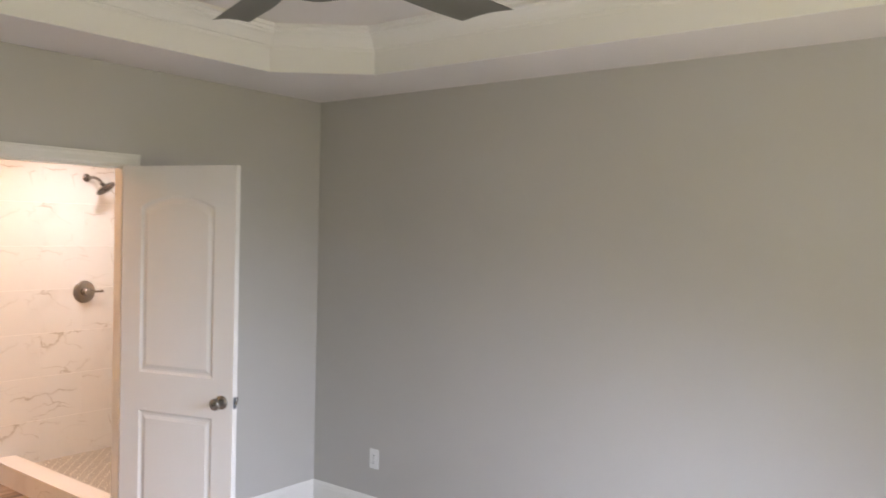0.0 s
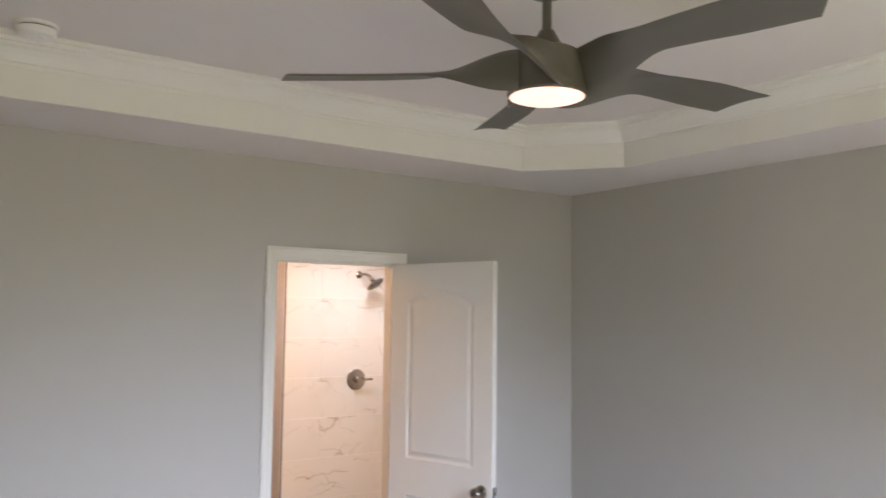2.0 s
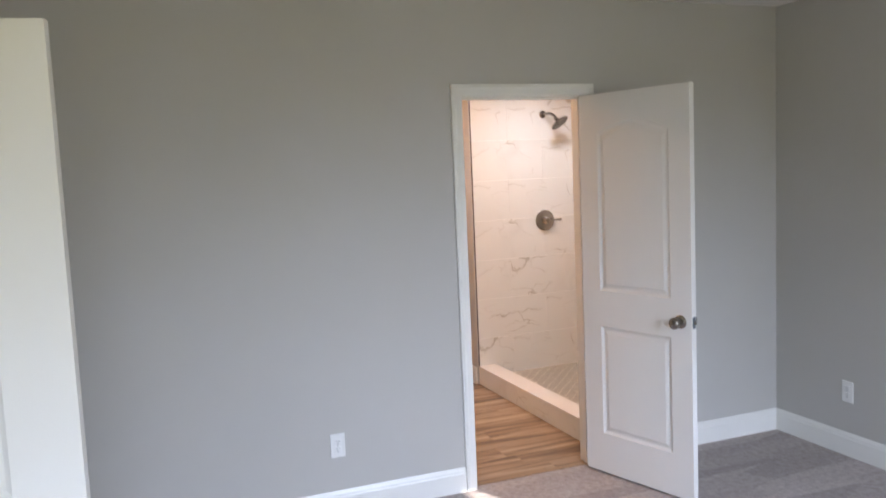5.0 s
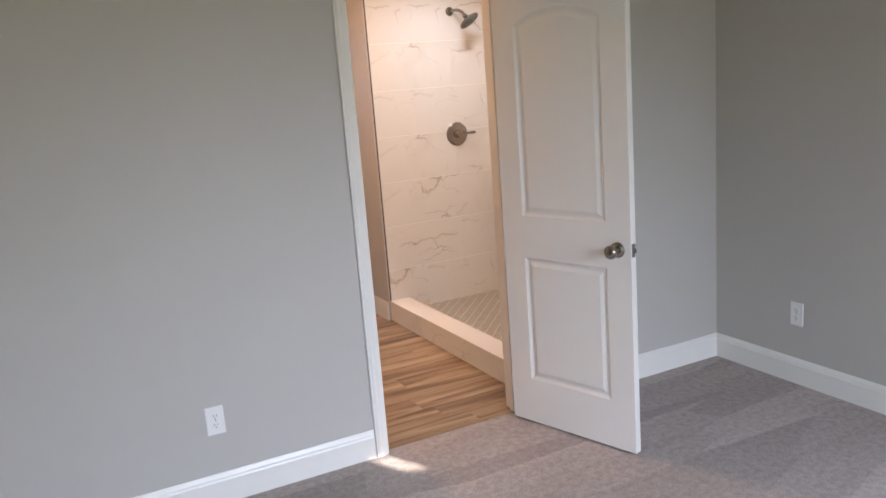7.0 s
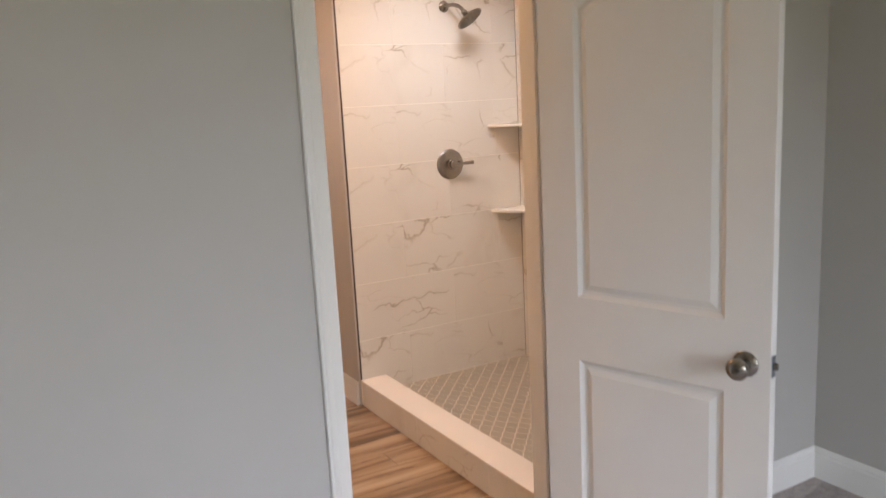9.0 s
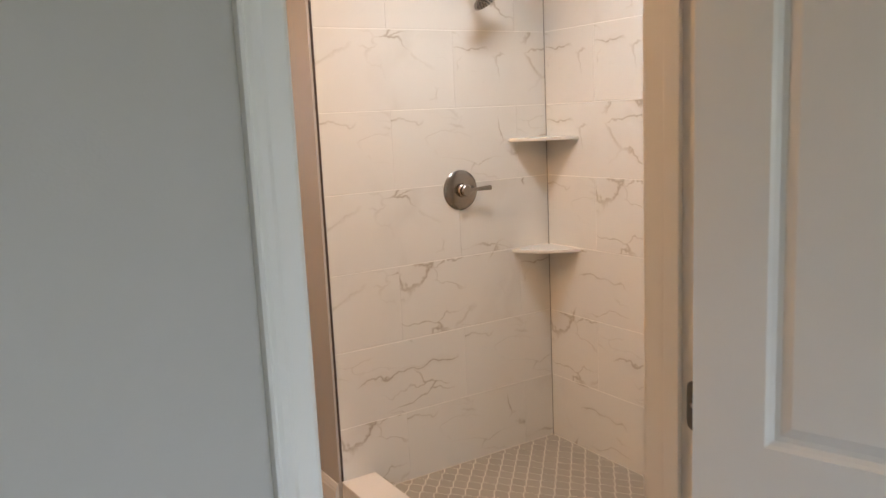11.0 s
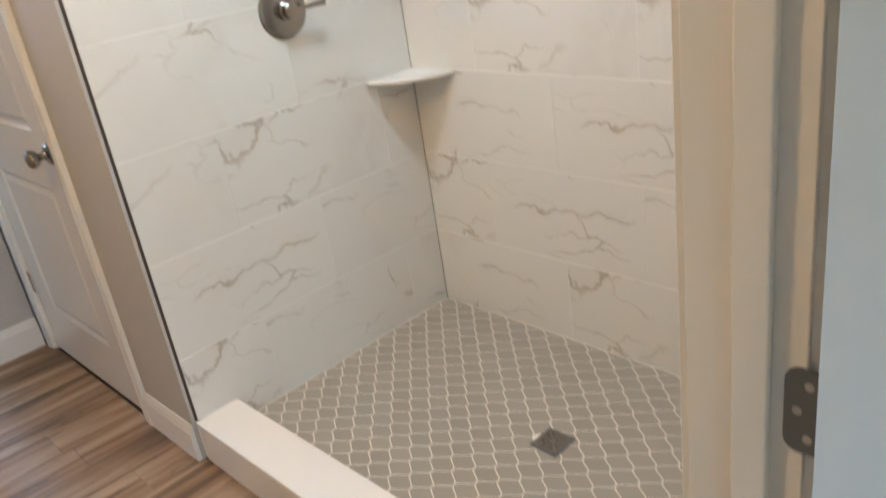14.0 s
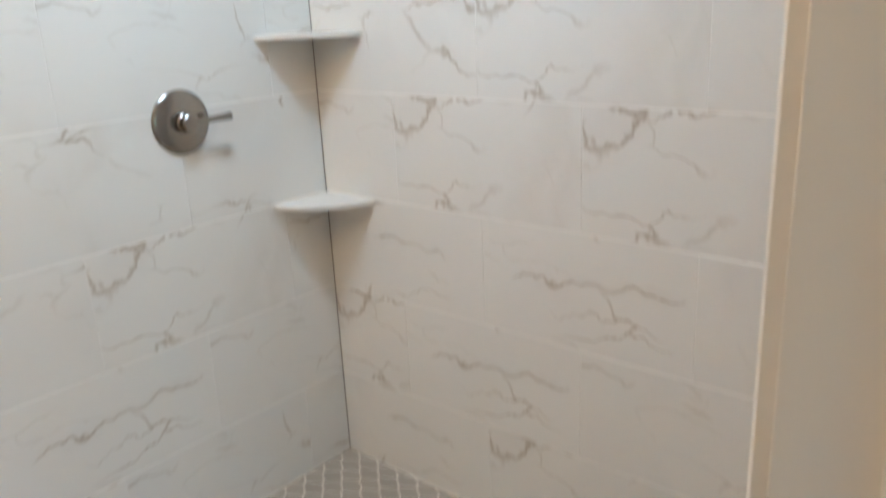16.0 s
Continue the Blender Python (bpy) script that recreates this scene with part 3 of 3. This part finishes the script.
structure("ceiling_bath", boxes((BXL - T, 2.2, T, BY1 + T, BCEIL, BCEIL + 0.06)), CEIL, "white painted bathroom ceiling", "ceiling")
structure("floor_bath_base", boxes((BXL, 2.2, 0.035, BY1 + T + 1.7, -0.1, -0.008)), DARK, "underlay below the vinyl planks", "floor")
structure("baseboard_bath_north", sweep(BASEN, [(FDR + 0.066, BY1, 0), (CX - 0.018, BY1, 0)]), TRIM, "white painted bathroom baseboard", "baseboard")
structure("baseboard_bath_stub", sweep([(o, u) for o, u in BASE], [(CX, SY + 0.016, 0), (CX, CY0 - 0.066, 0)]), TRIM, "white painted baseboard on the shower end wall", "baseboard")
lined_doorway("door_frame_2", pose(CX, CY1, 0, 0, 0, -90), CY1 - CY0, HEAD, T, "white painted casing of the closet door", stop_at=0.045)
closet = door_thing("door_3", pose(CX + 0.004, CY1 - 0.003, 0, 0, 0, -90), CY1 - CY0 - 0.006, "closed white two-panel closet door with nickel knob", knob_z=0.94, stile=0.155)
for hz in (0.312, 1.08, 1.875):
    part("hinge", boxes((-0.012, 0.012, -0.003, 0, -0.0445, 0.0445), bevel=0.001), NICKEL, closet, "satin nickel butt hinge", m=pose(0.002, -0.0055, hz))
frame_far = lined_doorway("door_frame_3", pose(FDL, BY1, 0), FDR - FDL, HEAD, T, "white painted casing of the far bathroom doorway")
strike(frame_far, pose(FDR - FDL - 0.001, 0.02, 0.945))
far_door = door_thing("door_4", pose(FDL + 0.004, BY1 - 0.004, 0, 0, 0, -42), 0.64, "white two-panel door standing half open in the bathroom", knob_z=0.945)
structure("wall_far_room", boxes((BXL, 1.1, 4.7, 4.8, 0, BCEIL), (-0.9, -0.8, BY1 + T, 4.7, 0, BCEIL), (1.0, 1.1, BY1 + T, 4.7, 0, BCEIL), (-0.9, 1.1, BY1 + T, 4.7, BCEIL, BCEIL + 0.05)), WALL, "pale painted walls of the room beyond", "wall")

# bathroom ceiling light
bl = empty_thing("ceiling_light", pose(LAMP_X, LAMP_Y, BCEIL), "warm white flush dome light on the bathroom ceiling", "ceiling light")
part("light_base", revolve([(0.15, 0.0), (0.15, -0.02), (0.14, -0.025)], 32), NICKEL, bl, smooth=True)
part("diffuser", revolve([(0.138, -0.024), (0.13, -0.05), (0.10, -0.08), (0.05, -0.098), (0.0, -0.102)], 32), BATHLIGHT, bl, smooth=True)

rl = empty_thing("recessed_light", pose(1.30, 1.20, BCEIL), "round white recessed light in the shower ceiling", "recessed light")
part("trim_ring", revolve([(0.135, 0.0), (0.150, -0.002), (0.150, -0.006), (0.144, -0.008), (0.135, -0.004)], 32), TRIM, rl, smooth=True)
part("lens", revolve([(0.134, -0.001), (0.132, -0.003), (0.0, -0.004)], 32), glow_material("downlight_lens", (0.84, 0.92, 1.0), 5.0), rl, smooth=True)

# ---- shower ----
JOINTS = [0.060, 0.354, 0.658, 0.962, 1.267, 1.572, 1.877, 2.182, BCEIL]
G, GZ = 0.0014, 0.0036                   # upright and level joints
structure("shower_grout_back", boxes((CURB0 + 0.004, SX + 0.012, SY + 0.0012, SY + 0.014, 0.0, BCEIL)), GROUT_W, "pale grout bed behind the marble tiles", "wall")
structure("shower_grout_side", boxes((SX + 0.0012, SX + 0.014, T, SY + 0.0012, 0.0, BCEIL)), GROUT_W, "pale grout bed behind the marble tiles", "wall")
tile_wall_a = tagged(new("wall_tiles_back"), "white marble-look shower wall tiles with fine brown veins", "wall tiles", kind="structure")
tile_wall_b = tagged(new("wall_tiles_side"), "white marble-look shower wall tiles with fine brown veins", "wall tiles", kind="structure")
TILE_MESH = {}


def wall_tile(w, h):
    key = (round(w, 4), round(h, 4))
    if key not in TILE_MESH:
        bm = bmesh.new()
        box_into(bm, 0, w, 0, 0.0085, 0, h)
        fr = [e for e in bm.edges if all(v.co.y < 0.001 for v in e.verts)]
        bmesh.ops.bevel(bm, geom=fr, offset=0.0009, segments=1, affect="EDGES")
        TILE_MESH[key] = mesh_of("marble_tile", bm, MARBLE)
    return TILE_MESH[key]


for i, (z0, z1) in enumerate(zip(JOINTS, JOINTS[1:])):
    odd = i % 2 == 1
    cuts = [CURB0 + 0.006] + ([1.503] if odd else [1.204, 1.813]) + [SX - 0.001]
    for a, b in zip(cuts, cuts[1:]):
        piece("marble_tile", wall_tile(b - a - G, z1 - z0 - GZ), tile_wall_a, pose(a + G / 2, SY, z0 + GZ / 2))
    cuts = [SY - 0.001] + ([1.250, 0.662] if not odd else [1.548, 0.952, 0.35]) + [T + 0.002]
    for a, b in zip(cuts, cuts[1:]):
        piece("marble_tile", wall_tile(a - b - G, z1 - z0 - GZ), tile_wall_b, pose(SX, a - G / 2, z0 + GZ / 2, 0, 0, -90))
structure("trim_tile_edge", boxes((CURB0 - 0.003, CURB0 + 0.006, SY - 0.001, SY + 0.012, 0.1432, BCEIL), bevel=0.001), TILE_EDGE, "dark metal tile edge trim", "trim")
structure("trim_tile_edge_wall", boxes((CX - 0.001, CURB0 - 0.003, SY + 0.001, SY + 0.012, 0.142, BCEIL)), WALL, "painted wall end beside the tile edge trim", "trim")
structure("trim_corner_caulk", boxes((SX - 0.002, SX + 0.001, SY - 0.002, SY + 0.001, 0.06, BCEIL)), material("caulk_grey", (0.30, 0.28, 0.25), 0.7), "grey caulk line in the shower corner", "trim")

# curb
curb = empty_thing("shower_curb", pose(0, 0, 0), "low shower curb with white quartz top and marble tile front", "shower curb")
part("core", boxes((CURB0 + 0.012, CURB1 - 0.012, T, SY + 0.003, -0.008, 0.128)), GROUT_W, curb)
part("curb_top", boxes((CURB0 - 0.004, CURB1 + 0.004, T + 0.001, SY - 0.001, 0.128, 0.143), bevel=0.002), QUARTZ, curb, "white quartz curb cap")
yy = SY - 0.002
for ln in (0.61, 0.61, 0.47):
    part("front_tile", boxes((CURB0, CURB0 + 0.0095, yy - ln + G, yy, 0.0, 0.1265), bevel=0.0008), MARBLE, curb)
    part("back_tile", boxes((CURB1 - 0.0095, CURB1, yy - ln + G, yy, 0.04, 0.1265), bevel=0.0008), MARBLE, curb)
    yy -= ln

# shelves
def corner_shelf(z):
    r = 0.208
    out = [(0, 0)]
    for i in range(17):
        u = i / 16
        x, y = r * (1 - u), r * u
        s = 0.030 * math.sin(math.pi * u)
        out.append((-(x + s), -(y + s)))
    bm = prism(out, 0, 0.014)
    bmesh.ops.bevel(bm, geom=[e for e in bm.edges if abs(e.verts[0].co.z - e.verts[1].co.z) < 1e-6], offset=0.003, segments=2, affect="EDGES")
    ob = part("corner_shelf", bm, SHELF, None, "", True, pose(SX - 0.001, SY - 0.001, z))
    tagged(ob, "white ceramic quarter-round corner shelf in the shower", "shelf", "shower shelves")


corner_shelf(0.946)
corner_shelf(1.422)

# valve
valve = empty_thing("shower_valve", pose(1.512, SY, 1.239), "brushed nickel round shower valve with lever handle", "shower valve")
part("escutcheon", revolve([(0.082, 0.0), (0.082, 0.003), (0.078, 0.007), (0.066, 0.012), (0.045, 0.0145), (0.030, 0.016), (0.0, 0.016)], 48, "Y"), NICKEL, valve, "round nickel wall plate", True)
part("hub", revolve([(0.029, 0.014), (0.028, 0.030), (0.024, 0.034), (0.024, 0.050), (0.020, 0.054), (0.0, 0.055)], 32, "Y"), NICKEL, valve, smooth=True)
part("lever", tube([(-0.004, -0.045, 0), (0.03, -0.048, 0.001), (0.08, -0.051, 0.003), (0.116, -0.053, 0.004)], [0.010, 0.0075, 0.0085, 0.0105]), NICKEL, valve, "tapered nickel lever", True)
for sx in (-0.062, 0.062):
    part("screw", revolve([(0.0045, 0.009), (0.0045, 0.012), (0.0, 0.0125)], 10, "Y"), NICKEL, valve, m=pose(sx, 0, 0.0))

# shower head
sh = empty_thing("rain_shower", pose(1.521, SY, 2.066), "brushed nickel rain shower head on a curved wall arm", "shower head")
part("flange", revolve([(0.030, 0.0), (0.030, 0.003), (0.026, 0.008), (0.014, 0.012), (0.0, 0.012)], 32, "Y"), NICKEL, sh, smooth=True)
arm = [(0, 0, 0), (0.012, -0.03, 0.004), (0.025, -0.062, 0.003), (0.036, -0.088, -0.006), (0.044, -0.106, -0.020), (0.048, -0.116, -0.034)]
part("arm", tube(arm, 0.0105), NICKEL, sh, "curved nickel arm", True)
part("ball_joint", revolve([(0.0, 0.016), (0.012, 0.012), (0.017, 0.0), (0.012, -0.012), (0.0, -0.016)], 20), NICKEL, sh, smooth=True, m=pose(0.050, -0.121, -0.041))
head_m = pose(0.057, -0.131, -0.054, -38, 0, 38)
hd = part("head", revolve([(0.014, 0.012), (0.022, 0.002), (0.052, -0.012), (0.072, -0.022), (0.075, -0.030), (0.071, -0.034), (0.0, -0.034)], 40), NICKEL, sh, "round nickel spray head", True, head_m)
nz = bmesh.new()
for ring, count in ((0.012, 6), (0.025, 12), (0.038, 18), (0.051, 24), (0.062, 28)):
    for i in range(count):
        a = 2 * math.pi * i / count
        r = bmesh.ops.create_cone(nz, cap_ends=True, segments=6, radius1=0.0026, radius2=0.002, depth=0.004)
        bmesh.ops.translate(nz, verts=r["verts"], vec=(ring * math.cos(a), ring * math.sin(a), -0.0355))
tagged(part("spray_nozzles", nz, SLOT, hd, "small dark rubber nozzles"), kind="stuff")

# ---- ceiling fan ----
FX, FY = -0.05, -2.14
fan = empty_thing("ceiling_fan", pose(FX, FY, TRAY), "charcoal grey five-blade ceiling fan with a round glowing light", "ceiling fan")
Z = lambda z: z - TRAY
part("canopy", revolve([(0.075, 0.0), (0.075, -0.060), (0.070, -0.085), (0.048, -0.100), (0.018, -0.104)], 36), FAN, fan, smooth=True)
part("downrod", revolve([(0.0135, -0.05), (0.0135, Z(2.55))], 20), FAN, fan, smooth=True)
part("yoke_cover", revolve([(0.016, Z(2.565)), (0.022, Z(2.56)), (0.046, Z(2.515)), (0.050, Z(2.508)), (0.050, Z(2.50))], 36), FAN, fan, smooth=True)
part("motor_housing", revolve([(0.05, Z(2.506)), (0.080, Z(2.503)), (0.092, Z(2.495)), (0.098, Z(2.46)), (0.103, Z(2.42)), (0.110, Z(2.39)), (0.112, Z(2.377)), (0.108, Z(2.371))], 48), FAN, fan, smooth=True)
part("light_lens", revolve([(0.107, Z(2.375)), (0.105, Z(2.370)), (0.088, Z(2.364)), (0.05, Z(2.361)), (0.0, Z(2.360))], 48), FANLIGHT, fan, "round frosted light glowing warm white", True)


def blade_mesh():
    """One sculpted blade along +x: it leaves the housing steep and twists to a flat, wide tip."""
    bm = bmesh.new()
    secs = []
    n = 26
    for i in range(n + 1):
        u = i / n
        r = 0.075 + (0.765 - 0.075) * u
        k = max(0.0, 1 - u / 0.42)
        s = k * k * (3 - 2 * k)
        tilt = -radians(12 + 58 * s)
        w = 0.085 + 0.075 * min(1, u / 0.7) + 0.055 * s
        w = w * (1 - 0.05 * max(0, (u - 0.8) / 0.2))
        th = 0.006 + 0.030 * s
        yc = -0.020 + 0.075 * s - 0.02 * math.sin(math.pi * u)
        zc = Z(2.448) - 0.012 * s + 0.004 * u
        ring = []
        m = 9
        for side in (1, -1):
            for j in range(m + 1):
                v = -1 + 2 * j / m
                v = v * side
                c = math.sqrt(max(0, 1 - v ** 4))
                py, pz = v * w / 2, side * th / 2 * c + 0.010 * (1 - v * v) * (1 - s)
                rr = r + (-0.045 * v if u > 0.9 else 0.0) * ((u - 0.9) / 0.1 if u > 0.9 else 0)
                ring.append((rr, yc + py * math.cos(tilt) - pz * math.sin(tilt), zc + py * math.sin(tilt) + pz * math.cos(tilt)))
        secs.append([bm.verts.new(p) for p in ring])
    k = len(secs[0])
    for a, b in zip(secs, secs[1:]):
        for j in range(k):
            bm.faces.new((a[j], a[(j + 1) % k], b[(j + 1) % k], b[j]))
    bm.faces.new(secs[0])
    bm.faces.new(secs[-1])
    bmesh.ops.remove_doubles(bm, verts=bm.verts, dist=0.0003)
    bmesh.ops.recalc_face_normals(bm, faces=bm.faces)
    return bm


blade = mesh_of("blade", blade_mesh(), FAN, True)
for k in range(5):
    piece("blade", blade, fan, pose(0, 0, 0, 0, 0, -6 + 72 * k))

# smoke detector
sd = empty_thing("smoke_detector", pose(-1.17, -0.70, TRAY), "round white smoke detector on the tray ceiling", "smoke detector")
part("mount_plate", revolve([(0.072, 0.0), (0.072, -0.010), (0.069, -0.012)], 40), PLASTIC, sd, smooth=True)
part("vent_ring", revolve([(0.060, -0.011), (0.060, -0.020)], 40), SLOT, sd, smooth=True)
part("cover", revolve([(0.067, -0.018), (0.066, -0.034), (0.060, -0.042), (0.040, -0.046), (0.0, -0.047)], 40), PLASTIC, sd, smooth=True)
part("test_button", revolve([(0.012, -0.046), (0.011, -0.050), (0.0, -0.0505)], 20), PLASTIC, sd, m=pose(0.02, -0.015, 0))


# outlets
def outlet(m):
    root = empty_thing("wall_outlet", m, "white duplex wall outlet with cover plate", "outlet", "wall outlets")
    part("cover_plate", boxes((-0.036, 0.036, -0.006, 0, -0.059, 0.059), bevel=0.002), PLASTIC, root)
    for z in (-0.0195, 0.0195):
        s = part("socket", boxes((-0.0165, 0.0165, -0.0085, -0.005, z - 0.0145, z + 0.0145), bevel=0.0015), PLASTIC, root)
        for x, hh in ((-0.0065, 0.0045), (0.0065, 0.0035)):
            part("slot", boxes((x - 0.0012, x + 0.0012, -0.0089, -0.0084, z + 0.003 - hh, z + 0.003 + hh)), SLOT, s)
        part("ground_hole", boxes((-0.0022, 0.0022, -0.0089, -0.0084, z - 0.0105, z - 0.006)), SLOT, s)
    part("screw", revolve([(0.003, 0.006), (0.003, 0.0068), (0.0, 0.007)], 10, "Y"), NICKEL, root)


outlet(pose(-0.677, 0, 0.358))
outlet(pose(XR, -0.526, 0.360, 0, 0, -90))

# outdoors
structure("ground", boxes((-60, 60, -80, YB - T - 0.01, -0.5, -0.3)), GRASS, "green lawn outside the windows", "ground")
# unseen slab, added to keep direct sun out of the two main windows
structure("hedge", boxes((-9, 2.9, -8.6, -7.4, -0.3, 4.2)), SUN_BLOCK, "unseen green slab added outside the windows to block the sun", "hedge")

# ---- floor drain ----
drain = empty_thing("floor_drain", pose(1.508, 0.975, 0.0625), "square brushed metal shower drain with patterned slots", "drain")
part("drain_frame", boxes((-0.046, 0.046, -0.046, 0.046, 0, 0.004), bevel=0.001), STEEL, drain)
part("drain_grate", boxes((-0.040, 0.040, -0.040, 0.040, 0.0035, 0.005)), NICKEL, drain)
for d in (0.012, 0.021, 0.030):
    for k in range(4):
        part("slot", boxes((-d * 0.8, -0.002, d - 0.002, d + 0.002, 0.0048, 0.0054), (0.002, d * 0.8, d - 0.002, d + 0.002, 0.0048, 0.0054)), SLOT, drain, m=pose(0, 0, 0, 0, 0, 90 * k))

# ---- shower floor of lantern tiles ----
FZ = 0.062
structure("floor_shower", boxes((CURB1 - 0.002, SX + 0.006, T, SY + 0.006, 0.0, FZ - 0.0006)), GROUT_F, "cream grouted shower floor of taupe lantern tiles", "shower floor")
floor_shower = bpy.data.objects["floor_shower"]
PX, PY = 0.0800, 0.0862                  # tile pitch along x and y


def lantern_outline(scale):
    """Lantern tile: four S-curved sides between the points of a diamond."""
    tips = [(PX / 2, 0), (0, PY / 2), (-PX / 2, 0), (0, -PY / 2)]
    out = []
    for i in range(4):
        (x0, y0), (x1, y1) = tips[i], tips[(i + 1) % 4]
        dx, dy = x1 - x0, y1 - y0
        nx, ny = dy, -dx
        flip = -1 if i % 2 == 0 else 1
        for j in range(10):
            u = j / 10
            s = (0.062 * math.sin(2 * math.pi * u) + 0.020 * math.sin(4 * math.pi * u)) * flip
            out.append((x0 + dx * u + nx * s, y0 + dy * u + ny * s))
    return [(x * scale, y * scale) for x, y in out]


def lantern_mesh(clip=None):
    bm = prism(lantern_outline(0.945), -0.004, 0.0)
    if clip:
        for co, no in clip:
            g = list(bm.verts) + list(bm.edges) + list(bm.faces)
            r = bmesh.ops.bisect_plane(bm, geom=g, plane_co=co, plane_no=no, clear_outer=True)
            cut = [e for e in r["geom_cut"] if isinstance(e, bmesh.types.BMEdge)]
            if cut:
                bmesh.ops.edgeloop_fill(bm, edges=cut)
    return bm


lantern = mesh_of("lantern_tile", lantern_mesh(), LANTERN)
rest = bmesh.new()
hx, hy = PX / 2, PY / 2
for i in range(-2, 48):
    for j in range(-2, 48):
        if (i + j) % 2:
            continue
        x, y = SX - (i + 0.85) * hx, SY - (j + 0.85) * hy
        if abs(x - 1.508) < 0.03 and abs(y - 0.975) < 0.03:
            continue
        inside = CURB1 + hx < x < SX - hx and T + hy < y < SY - hy
        near = CURB1 - hx < x < SX + hx and T - hy < y < SY + hy
        if inside and y > 0.80:
            piece("lantern_tile", lantern, floor_shower, pose(x, y, FZ))
        elif near:
            e = 0.0025
            planes = [((SX - e - x, 0, 0), (1, 0, 0)), ((CURB1 + e - x, 0, 0), (-1, 0, 0)), ((0, SY - e - y, 0), (0, 1, 0)), ((0, T + e - y, 0), (0, -1, 0))]
            bm = lantern_mesh(planes)
            if len(bm.faces) > 2:
                bmesh.ops.translate(bm, verts=bm.verts, vec=(x, y, FZ))
                me = bpy.data.meshes.new("tmp")
                bm.to_mesh(me)
                rest.from_mesh(me)
                bpy.data.meshes.remove(me)
            bm.free()
tagged(part("cut_lantern_tiles", rest, LANTERN, floor_shower), kind="stuff")

# ---- vinyl planks ----
floor_bath = tagged(new("floor_bath"), "warm brown wood-look vinyl plank floor", "floor", kind="structure")
rnd = random.Random(5)
PW = 0.152
PLM = {}
y = 0.036
row = 0
while y < 4.6:
    x = BXL - rnd.uniform(0.0, 1.0)
    end = CURB0 + 0.012 if y < SY - 0.1 else CX
    while x < end:
        x1 = min(x + 1.22, end)
        a = max(x, BXL)
        if x1 - a > 0.05:
            key = (round(x1 - a, 3), 0)
            if key not in PLM:
                PLM[key] = mesh_of("vinyl_plank", boxes((0, x1 - a - 0.0012, 0, PW - 0.0012, -0.006, 0.0), bevel=0.0006), PLANK)
            piece("vinyl_plank", PLM[key], floor_bath, pose(a, y, 0.0))
        x += 1.22
    y += PW
    row += 1
structure("threshold", boxes((JL, JR, 0.028, 0.046, 0.0, 0.004), bevel=0.001), PLANK, "narrow wood-look threshold strip at the carpet edge", "threshold")
